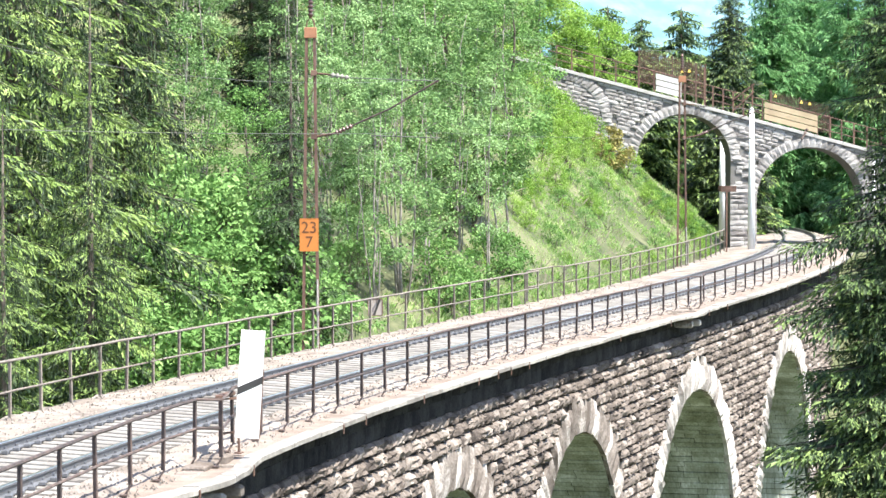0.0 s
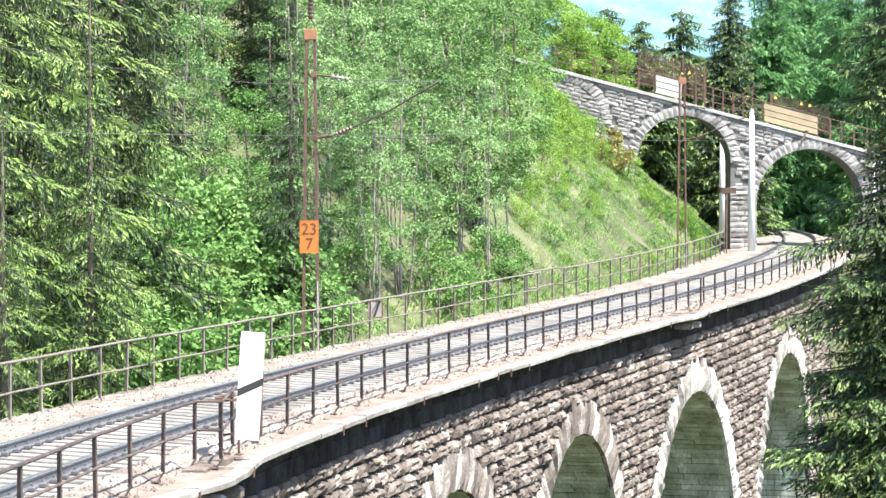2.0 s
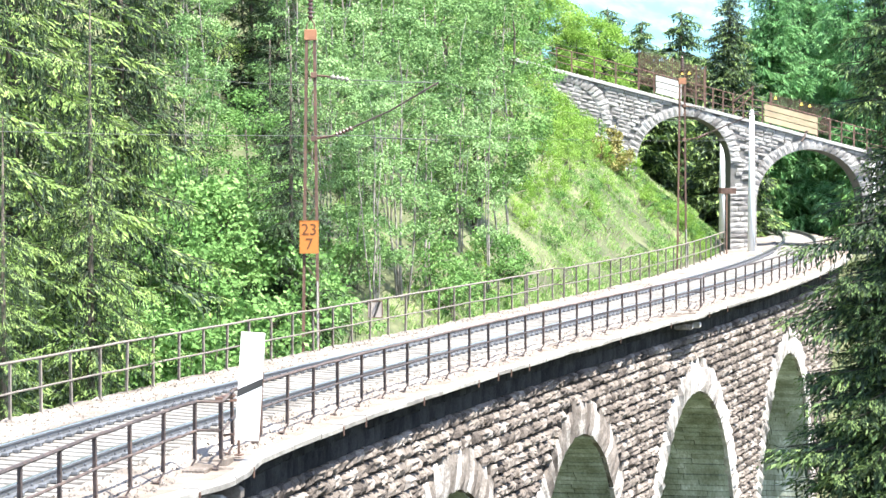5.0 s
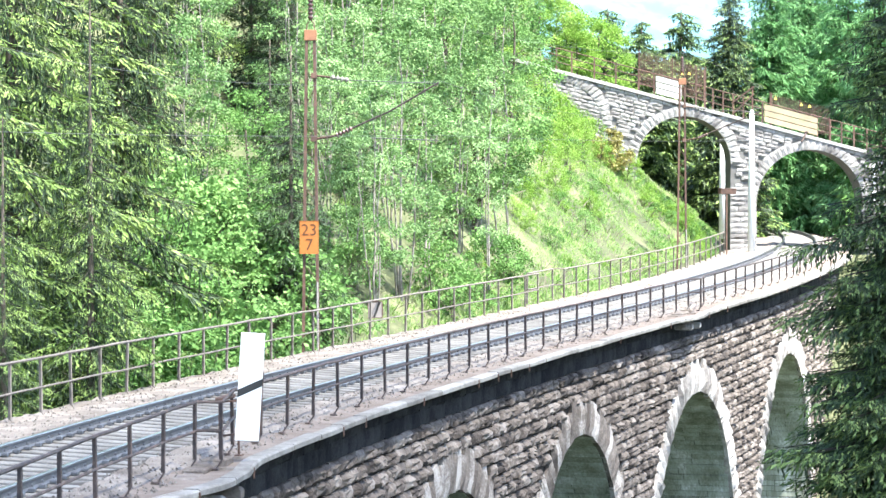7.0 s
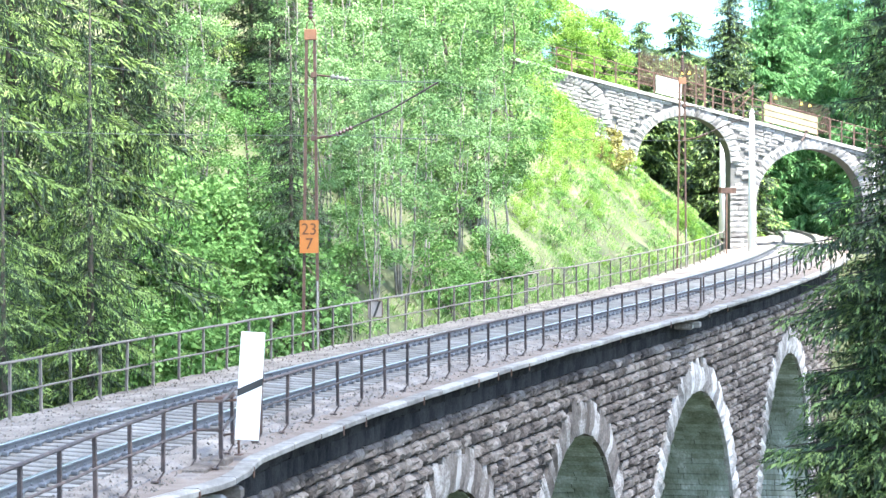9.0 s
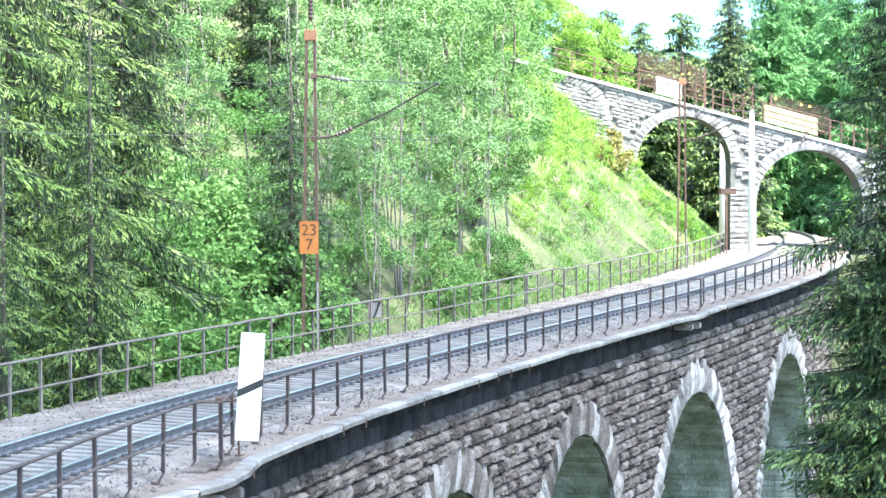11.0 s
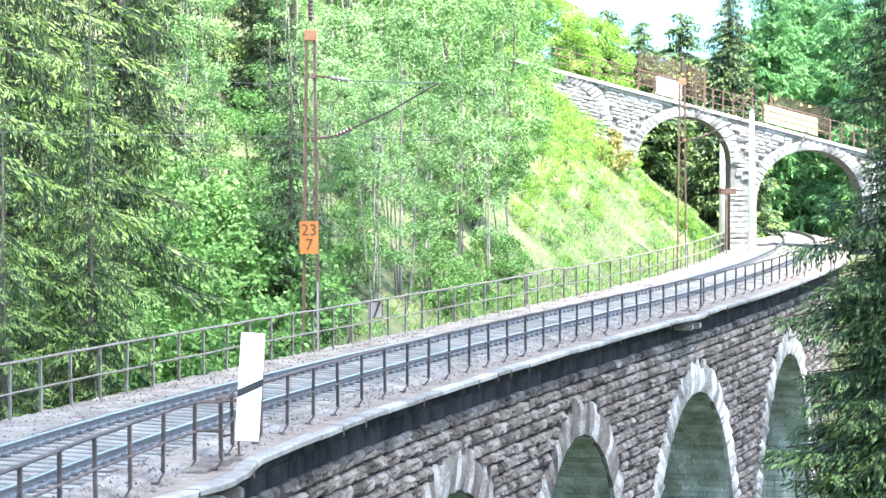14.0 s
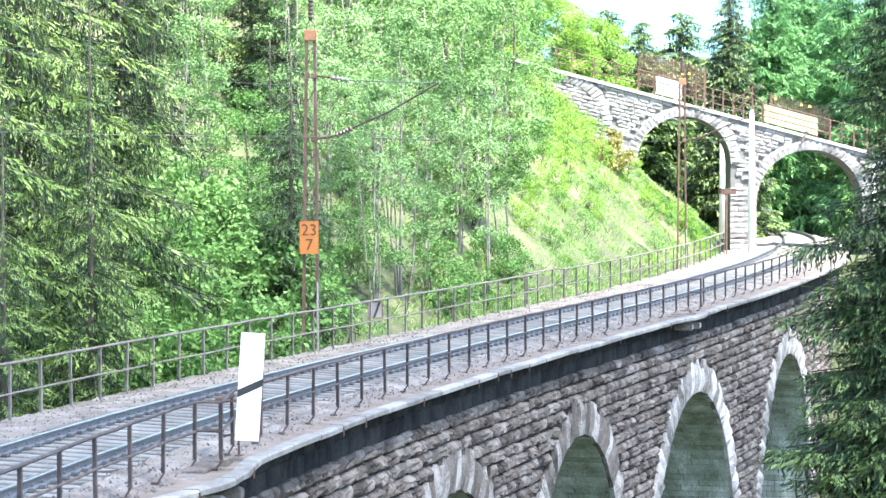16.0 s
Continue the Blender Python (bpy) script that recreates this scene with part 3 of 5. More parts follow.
def build_bridge_fence():
    """Footbridge railing: posts, three rails, planked and meshed guards."""
    r = thing("bridge_railing", "rusty brown steel railing along the footbridge parapet", "railing")
    y = BRIDGE_Y + .22
    posts = [985, 1012, 1052, 1090, 1130, 1158, 1205, 1232, 1247, 1262, 1280, 1298, 1316, 1332, 1350, 1365, 1400, 1447, 1470, 1490, 1512, 1535, 1560]
    heights = {1332: 1.55, 1232: 1.9, 1247: 1.75, 1365: 1.5}
    for u in posts:
        x, h = bx(u), heights.get(u, 1.02)
        b = Build().beam((x, y, bridge_top(x) - .05), (x, y, bridge_top(x) + h), .07, .07)
        part("post", b, M_RUST, r)
    for h in (.35, .68, 1.0):
        a, b2 = bx(960), bx(1580)
        part("rail", Build().tube([(a + (b2 - a) * i / 12, y, bridge_top(a + (b2 - a) * i / 12) + h) for i in range(13)], .025, 5), M_RUST, r)
    for p, q in (((1295, 182), (1335, 152)), ((1300, 198), (1335, 165))):
        part("brace", Build().tube([(bx(p[0]), y - .05, bz(p[1])), (bx(q[0]), y - .05, bz(q[1]))], .035, 5), M_RUST, r)
    for u0, u1, mat, name, label, n, d0 in ((1161, 1206, M_PLANK_PALE, "pale_plank_guard", "pale weathered plank guard on the footbridge railing", 3, .10),
                                           (1353, 1447, M_PLANK, "plank_guard", "yellowed three-board timber guard on the footbridge railing", 3, .10)):
        g = thing(name, label, "guard panel")
        for i in range(n):
            xa, xb = bx(u0), bx(u1)
            z0 = d0 + i * .285
            vs = [(x, yy, bridge_top(x) + z) for x in (xa, xb) for yy, z in ((y - .09, z0), (y - .05, z0), (y - .05, z0 + .25), (y - .09, z0 + .25))]
            piece("plank", mesh_of("plank", vs, [(0, 1, 2, 3), (7, 6, 5, 4), (0, 4, 5, 1), (1, 5, 6, 2), (2, 6, 7, 3), (3, 7, 4, 0)], mat), g)
    # wire-mesh guards against the overhead line, with warning triangles
    for u0, u1, low, high, signs in ((1132, 1250, .95, 1.95, ((1209, 128), (1221, 128))), (1365, 1470, .85, 1.55, ((1374, 172), (1420, 183), (1435, 186)))):
        g = thing("mesh_guard", "brown wire-mesh guard over the footbridge railing", "mesh guard", "mesh guards")
        b, fr = Build(), Build()
        xa, xb = bx(u0), bx(u1)
        k = int((xb - xa) / .09)
        for i in range(k + 1):
            x = xa + (xb - xa) * i / k
            b.bar((x, y + .3, bridge_top(x) + low - .6), (x, y + .3, bridge_top(x) + high), .022, .01)
        for j in range(int((high - low + .6) / .09)):
            z = low - .6 + j * .09
            b.bar((xa, y + .31, bridge_top(xa) + z), (xb, y + .31, bridge_top(xb) + z), .01, .022)
        part("mesh", b, M_RUST, g)
        for x in (xa, (xa + xb) / 2, xb):
            fr.bar((x, y + .33, bridge_top(x)), (x, y + .33, bridge_top(x) + high + .03), .06, .05)
        part("frame", fr, M_RUST, g)
        for u, v in signs:
            x, z, q = bx(u), bz(v), .08
            t = thing("warning_triangle", "small yellow triangular warning plate on the mesh guard", "warning sign", "warning signs")
            vs = [(x - q, y + .27, z - q), (x + q, y + .27, z - q), (x, y + .27, z + q)]
            vs += [(p[0], y + .285, p[2]) for p in vs]
            piece("plate", mesh_of("plate", vs, [(0, 1, 2), (5, 4, 3), (0, 3, 4, 1), (1, 4, 5, 2), (2, 5, 3, 0)], M_YELLOW), t)


build_bridge_fence()


# ---------------------------------------------------------------- masts, wires, signs
def build_mast(name, s, o, foot, top, label):
    """Lattice mast of two tapering channels with zigzag lacing, a cap box and its bracket."""
    base = on(s, o, 0)
    z0, z1 = foot, top - base.z
    m = thing(name, label, "overhead line mast", "overhead line masts", at=base)
    half = lambda z: .215 - .095 * (z - z0) / (z1 - z0)
    for d in (-1, 1):
        section = [(.009, -.09), (.009, .09), (-.06, .09), (-.06, .076), (-.009, .076), (-.009, -.076), (-.06, -.076), (-.06, -.09)]
        vs = [(d * (half(z) + x), y, z) for z in (z0, z1) for x, y in section]
        b = Build().add(vs, [(i, (i + 1) % 8, (i + 1) % 8 + 8, i + 8) for i in range(8)] + [tuple(range(7, -1, -1)), tuple(range(8, 16))])
        part("leg", b, M_RUST, m)
    n, b = 15, Build()
    for i in range(n):
        za, zb = z0 + .5 + (z1 - z0 - .9) * i / n, z0 + .5 + (z1 - z0 - .9) * (i + 1) / n
        d = 1 if i % 2 else -1
        for e2 in (-.075, .075):
            b.bar((d * half(za), e2, za), (-d * half(zb), e2, zb), .032, .01)
    part("lacing", b, M_RUST, m)
    part("cap_box", Build().box((0, 0, z1 - .1), (2 * half(z1) + .06, .24, .26), bevel=.01), M_RUST_LIGHT, m, "orange-brown cap box")
    b = Build()
    for d in (-1, 1):
        b.tube([(d * .1, 0, z1), (d * .085, 0, z1 + .18), (0, 0, z1 + .3)], .02, 6)
    part("cap_bracket", b, M_RUST, m)
    prof = [(.04, .28)]
    for i in range(6):
        prof += [(.05, .32 + .1 * i), (.085, .35 + .1 * i), (.045, .38 + .1 * i)]
    prof.append((.03, .95))
    part("top_insulator", Build().lathe((0, 0, z1), prof), M_INSULATOR, m, "ribbed brown porcelain insulator", True)
    return m, base


def insulator(p, q, r, n, parent, label="", mat=None):
    """Ribbed insulator between two points."""
    p, q = Vector(p), Vector(q)
    m = Matrix.Translation(p) @ (q - p).to_track_quat("Z", "Y").to_matrix().to_4x4()
    length = (q - p).length
    prof = [(r * .4, 0)]
    for i in range(n):
        a = length * (i + .2) / n
        prof += [(r * .45, a), (r, a + length * .25 / n), (r * .9, a + length * .45 / n), (r * .45, a + length * .6 / n)]
    prof.append((r * .4, length))
    b = Build().lathe((0, 0, 0), prof, 10)
    b.v = [tuple(m @ Vector(v)) for v in b.v]
    return part("insulator", b, mat or M_INSULATOR, parent, label, True)


def build_cantilever(s, mast_o, base, lo, hi, end, reach_o=2.05):
    """Bracket arm that carries the wires over the track."""
    c = thing("cantilever_arm", "thin steel bracket arm with ribbed insulators on the mast", "bracket arm", "bracket arms")
    inner = on(s, mast_o - .22, 0)
    tip = on(s, reach_o, 0)
    f = lambda q, z: Vector((inner.x + (tip.x - inner.x) * q, inner.y + (tip.y - inner.y) * q, z))
    part("stub", Build().tube([f(0, lo), f(.16, lo + .08), f(.2, lo + .13)], .03, 6), M_RUST, c)
    insulator(f(.16, lo + .08), f(.30, lo + .26), .075, 5, c, "ribbed brown insulator")
    part("tube", Build().tube([f(.28, lo + .24), f(.6, lo + .66), f(1.0, end)], .023, 6), M_RAILING, c)
    part("upper_stub", Build().tube([f(0, hi), f(.12, hi - .04)], .025, 6), M_RUST, c)
    insulator(f(.12, hi - .04), f(.27, hi - .12), .07, 4, c, "pale ribbed insulator", M_COPING)
    part("stay_wire", Build().tube([f(.27, hi - .12), f(1.0, end - .02)], .012, 5), M_WIRE, c)
    part("steady_arm", Build().tube([f(.45, lo + .02), f(1.0, lo - .05)], .014, 5), M_WIRE, c)
    for q, z in ((0, lo), (0, hi)):
        part("clamp", Build().box(f(q, z) - Vector((.05, 0, 0)), (.14, .28, .14), bevel=.01), M_RUST, c)


MAST_A, MAST_B = 20.57, 69.0
mast_a, base_a = build_mast("overhead_mast", MAST_A, 5.30, -.45, 7.71, "rusty brown lattice mast of the overhead line")
mast_b, base_b = build_mast("overhead_mast", MAST_B, 5.30, -.45, 8.37, "rusty brown lattice mast beside the grassy slope")
build_cantilever(MAST_A, 5.38, base_a, 5.07, 6.62, 6.42)
build_cantilever(MAST_B, 5.38, base_b, 5.85, 7.25, 7.0)
part("ground_conduit", Build().tube([on(MAST_A, 5.22, -.3) + Vector((.1, -.12, 0)), on(MAST_A, 5.22, 1.5) + Vector((.09, -.12, 0))], .03, 6), M_COPING, mast_a, "pale earthing conduit").matrix_local = Matrix.Translation(-base_a)
part("ground_conduit", Build().tube([on(MAST_B, 5.22, -.3) + Vector((.1, -.12, 0)), on(MAST_B, 5.22, 1.4) + Vector((.09, -.12, 0))], .03, 6), M_COPING, mast_b, "pale earthing conduit").matrix_local = Matrix.Translation(-base_b)


def build_wires():
    """Contact and carrying wires over the track, with droppers."""
    spans = ((-28, MAST_A), (MAST_A, MAST_B), (MAST_B, 118))
    for name, label, high, sag, r in (("carrying_wire", "thin dark carrying wire of the overhead line", 6.40, .75, .004), ("contact_wire", "thin dark contact wire over the track", 5.08, .10, .0045), ("feeder_wire", "thin dark feeder wire along the mast tops", 8.7, .5, .004)):
        w = thing(name, label, "overhead wire")
        for a, b in spans:
            pts = []
            for i in range(25):
                q = i / 24
                s = a + (b - a) * q
                o = 2.05 if name != "feeder_wire" else 5.38
                rise = RISE * (a * a * (1 - q) + b * b * q) - RISE * s * s - (.75 * (1 - q) if a < 0 and high < 6 else 0)
                pts.append(on(s, o, high - sag * 4 * q * (1 - q) + rise))
            part("span", Build().tube(pts, r, 5), M_WIRE, w)


build_wires()


def text_mesh(body, size, mat, name):
    cu = bpy.data.curves.new(name, "FONT")
    cu.body, cu.size, cu.extrude, cu.align_x, cu.align_y = body, size, .004, "CENTER", "CENTER"
    tmp = bpy.data.objects.new(name, cu)
    scene.collection.objects.link(tmp)
    bpy.context.view_layer.update()
    me = bpy.data.meshes.new_from_object(tmp.evaluated_get(bpy.context.evaluated_depsgraph_get()))
    bpy.data.objects.remove(tmp)
    me.materials.clear()
    me.materials.append(mat)
    return me


def build_km_sign():
    c = base_a + Vector((-.03, -.20, 0))
    c.z = EYE_Z - (419 - 333) / LENS * (base_a.y - .2)
    g = thing("kilometre_plate", "orange enamel plate with brown numerals on the lattice mast", "distance sign", at=c)
    plate = part("plate", Build().box((0, 0, 0), (.46, .016, .80), bevel=.004), M_ORANGE, g)
    rim = Build()
    for d in (-1, 1):
        rim.box((d * .226, -.004, 0), (.012, .022, .80))
        rim.box((0, -.004, d * .396), (.44, .022, .012))
    part("rim", rim, M_ORANGE, plate)
    face = Matrix.Rotation(radians(90), 4, "X")
    piece("numerals", text_mesh("23", .40, M_NUMERAL, "numerals"), plate, "brown figures 23", Matrix.Translation((-.0, -.012, .17)) @ face)
    piece("numerals", text_mesh("7", .40, M_NUMERAL, "numerals"), plate, "brown figure 7", Matrix.Translation((.0, -.012, -.19)) @ face)


build_km_sign()


def build_marker_board():
    """White board with a slanting black band, leaning a little."""
    d = 42.2
    g = thing("marker_board", "tall white marker board with a slanting black band, leaning", "track marker", at=((442 - 784) * d / LENS, d, EYE_Z - (684 - 333) * d / LENS))
    g.rotation_euler = (0, radians(3.6), radians(8))
    w, h = .365, 1.645
    board = part("board", Build().box((0, 0, 0), (w, .03, h), bevel=.006), M_WHITE, g)
    q = w / 2 + .002
    vs = [(x, y, z) for y in (-.019, .019) for x, z in ((-q, -.17), (q, .02), (q, .135), (-q, -.05))]
    piece("band", mesh_of("band", vs, [(0, 1, 2, 3), (7, 6, 5, 4), (0, 4, 5, 1), (1, 5, 6, 2), (2, 6, 7, 3), (3, 7, 4, 0)], M_BLACK), board, "black slanting band")
    part("post", Build().box((.17, .07, -.29), (.07, .05, 1.05), bevel=.008), M_RUST, g, "rusty steel post behind the board")
    part("clamp", Build().box((.12, .04, .15), (.16, .05, .05)).box((.12, .04, -.5), (.16, .05, .05)), M_RUST, g)


build_marker_board()


def build_stand():
    """Small rusty frame with a board on top in the refuge."""
    g = thing("steel_stand", "rusty steel frame stand with a worn board on top", "stand", at=on(-4.3, -.06, -.24))
    g.rotation_euler = (0, 0, math.pi / 2 - heading(-4))
    for x, y in ((-.12, .1), (.30, -.1)):
        part("leg", Build().bar((x, y, -.05), (x, y, .84), .045, .03), M_RUST, g)
        part("foot_plate", Build().box((x, y, -.03), (.16, .12, .02), bevel=.004), M_RUST, g)
    part("board", Build().box((.16, .08, .87), (.85, .12, .06), bevel=.012), M_RUST, g, "worn brown board")
    part("cross_bar", Build().bar((-.12, .1, .30), (.30, -.1, .30), .03, .03), M_RUST, g)
    part("top_bar", Build().bar((-.12, .1, .82), (.30, -.1, .82), .03, .03), M_RUST, g)
    for s0 in (-6.6, 40.0):
        p = thing("refuge_platform", "worn stone slabs and corbels of the refuge platform", "platform", "refuge platforms", at=on(s0, -.30, -.33))
        p.rotation_euler = (0, 0, math.pi / 2 - heading(s0))
        for x, y, z, w, d, h, turn in ((1.45, .2, .05, .9, .36, .16, 4), (.55, .24, .03, .85, .34, .13, -3), (-.4, .22, -.02, .95, .34, .12, 2), (1.0, -.02, -.01, .7, .3, .09, 9)):
            part("slab", Build().box((0, 0, 0), (w, d, h), Matrix.Translation((x, y, z)) @ Matrix.Rotation(radians(turn), 4, "Z") @ Matrix.Rotation(radians(turn * .7), 4, "Y"), .025), M_SLAB, p)
        for q in (-.75, .45):
            part("corbel", Build().box((q, -.13, -.30), (.26, .55, .2), bevel=.06), M_RING_DARK, p, "rough brown stone corbel")


build_stand()


def build_square_sign():
    d = on(25.6, 4.9, 0)
    g = thing("square_plate", "small white square plate with a black diagonal on the railing", "track sign", at=((664 - 784) * d.y / LENS, d.y - .1, EYE_Z - (547 - 333) / LENS * d.y))
    plate = part("plate", Build().box((0, 0, 0), (.36, .015, .42), bevel=.004), M_PLATE, g)
    vs = [(x, y, z) for y in (-.0115, -.0085) for x, z in ((-.06, -.2), (.0, -.2), (.15, .2), (.09, .2))]
    piece("diagonal", mesh_of("diagonal", vs, [(0, 1, 2, 3), (7, 6, 5, 4)], M_BLACK), plate, "black diagonal bar")
    rim = Build()
    for k in (-1, 1):
        rim.box((k * .185, -.004, 0), (.02, .025, .44))
        rim.box((0, -.004, k * .215), (.36, .025, .02))
    part("rim", rim, M_RUST, plate, "dark rim")
    part("bracket", Build().box((.19, .05, 0), (.03, .09, .3)), M_RUST, g)


build_square_sign()


def build_poles():
    for u, d, top, foot, r0, r1, label in ((1330, 127.0, 195, 447, .19, .11, "tall pale galvanised pole beside the stone pier"), (1278, 139.0, 240, 400, .17, .12, "pale galvanised pole behind the bridge pier")):
        x, zt = (u - 784) * d / LENS, EYE_Z - (top - 333) * d / LENS
        zf = EYE_Z - (foot - 333) * d / LENS
        g = thing("steel_pole", label, "pole", "pale poles", at=(x, d, zf))
        shaft = part("shaft", Build().tube([(0, 0, -.6), (0, 0, (zt - zf) * .5), (0, 0, zt - zf - .12)], r0, 10, r1), M_POLE, g, "", True)
        part("cap", Build().lathe((0, 0, zt - zf - .12), [(r1, 0), (r1 * .9, .08), (r1 * .4, .14), (.02, .16)], 10), M_POLE, shaft, "", True)
        if u == 1278:
            part("band", Build().lathe((0, 0, EYE_Z - (337 - 333) * d / LENS - zf), [(.21, -.14), (.21, .14)], 10), M_RUST, shaft, "dark clamp band")
    d = 126.0
    g = thing("bracket_post", "thin rusty post with a cross plate beside the pier", "post", at=((1286 - 784) * d / LENS, d, EYE_Z - (440 - 333) * d / LENS))
    part("post", Build().bar((0, 0, -.5), (0, 0, 2.7), .07, .07), M_RUST, g)
    part("cross_plate", Build().box((.1, -.03, 2.62), (.66, .03, .26), bevel=.006), M_RUST, g)
    d = 129.4
    g = thing("signal_head", "small dark signal lamp with a white post by the abutment", "signal", at=((1546 - 784) * d / LENS, d, EYE_Z - (335 - 333) * d / LENS))
    part("post", Build().bar((0, 0, -.6), (0, 0, 1.3), .12, .1), M_WHITE, g)
    part("lamp_box", Build().box((-.2, 0, 1.7), (.22, .2, .5), bevel=.03), M_BLACK, g)
    part("arm", Build().bar((-.35, 0, 1.95), (.6, 0, 1.95), .05, .05), M_RUST, g)


build_poles()


def build_spout():
    """Small drain spout slanting out of the footbridge spandrel."""
    g = thing("drain_spout", "short dark iron drain spout on the bridge wall", "spout", at=(bx(1427), BRIDGE_Y - .05, bz(232)))
    part("pipe", Build().tube([(0, .05, 0), (-.10, -.12, -.2), (-.26, -.2, -.48)], .05, 7), M_RAILING, g)
    part("collar", Build().lathe((0, -.01, -.03), [(.05, -.02), (.085, -.01), (.085, .03), (.05, .04)], 8), M_RAILING, g)


build_spout()

# ---------------------------------------------------------------- plants
def leaf_cards(c, d, u, ln, wd, fold=.25):
    """Folded leaves: arrays of centres, directions, side vectors, lengths and widths give four-cornered leaves of two faces."""
    n = len(c)
    w = np.cross(d, u)
    a = c
    b = c + d * (ln * .5)[:, None] + u * (wd * .5)[:, None] - w * (ln * fold * .3)[:, None]
    e2 = c + d * (ln * .5)[:, None] - u * (wd * .5)[:, None] - w * (ln * fold * .3)[:, None]
    t = c + d * ln[:, None]
    vs = np.stack([a, b, t, e2], 1).reshape(-1, 3)
    i = np.arange(n) * 4
    fs = np.concatenate([np.stack([i, i + 1, i + 2], 1), np.stack([i, i + 2, i + 3], 1)])
    return vs, fs


def unit(v):
    return v / np.maximum(np.linalg.norm(v, axis=-1, keepdims=True), 1e-9)


def crown_mesh(name, mat, rng, height, radius, clumps, per, leaf, base=.25, shape=1.0, flat=.6):
    """Crown of many leaf clumps, uneven and open."""
    q = rng.random(clumps)
    z = height * (base + (1 - base) * q)
    prof = np.sin(np.pi * np.clip(.12 + .86 * q ** shape, 0, 1)) ** .7
    ang = rng.random(clumps) * 2 * np.pi
    rad = radius * prof * np.sqrt(rng.uniform(.25, 1.2, clumps))
    cc = np.stack([rad * np.cos(ang), rad * np.sin(ang), z], 1)
    size = rng.uniform(.13, .28, clumps) * radius + .10
    c = np.repeat(cc, per, 0)
    sz = np.repeat(size, per)
    off = unit(rng.normal(size=(len(c), 3))) * (rng.random(len(c)) ** .5)[:, None] * sz[:, None]
    off[:, 2] *= flat
    p = c + off
    out = unit(off + np.stack([np.cos(np.repeat(ang, per)), np.sin(np.repeat(ang, per)), np.zeros(len(c))], 1) * .3 + rng.normal(size=(len(c), 3)) * .25)
    d = unit(out + np.array([0, 0, -.35]) + rng.normal(size=(len(c), 3)) * .5)
    u = unit(np.cross(d, rng.normal(size=(len(c), 3)) * .6 + np.array([0, 0, 1.0])))
    ln = rng.uniform(.7, 1.3, len(c)) * leaf
    vs, fs = leaf_cards(p, d, u, ln, ln * rng.uniform(.5, .8, len(c)))
    return mesh_of(name, vs.tolist(), fs.tolist(), mat), cc


def trunk_build(rng, height, r, lean, limbs, stems=1):
    b = Build()
    pts = [(lean * (i / 6) ** 2 + rng.normal() * .05, rng.normal() * .05, height * i / 6) for i in range(7)]
    pts[0] = (0, 0, -.8)
    b.tube(pts, r, 7, r * .2)
    for _ in range(stems - 1):
        a, w, h = rng.random() * 6.28, rng.uniform(.3, .9), height * rng.uniform(.7, .98)
        b.tube([(math.cos(a) * (.15 + w * i / 5) + rng.normal() * .05, math.sin(a) * (.15 + w * i / 5), -.8 if i == 0 else h * i / 5) for i in range(6)], r * .75, 5, r * .2)
    for x, y, z in limbs:
        z0 = max(.2 * height, z - .35 * math.hypot(x, y) - .5)
        k = z0 / height
        b.tube([(lean * k * k, 0, z0), (x * .5 + lean * k * .5, y * .5, (z0 + z) / 2 + .1), (x, y, z)], r * .3 * (1.1 - k), 4, r * .06)
    return b


RNG = np.random.default_rng(5)


def make_tree(name, label, mat, bark, height, radius, clumps, per, leaf, base, shape, r, kind_name="tree", flat=.6, group="trees on the hillside", stems=1):
    t = thing(name, label, kind_name, group)
    me, cc = crown_mesh("crown", mat, RNG, height, radius, clumps, per, leaf, base, shape, flat)
    part("trunk", trunk_build(RNG, height * .92, r, RNG.normal() * .25, cc[::max(1, len(cc) // 14)], stems), bark, t, "", True)
    piece("crown", me, t)
    return t


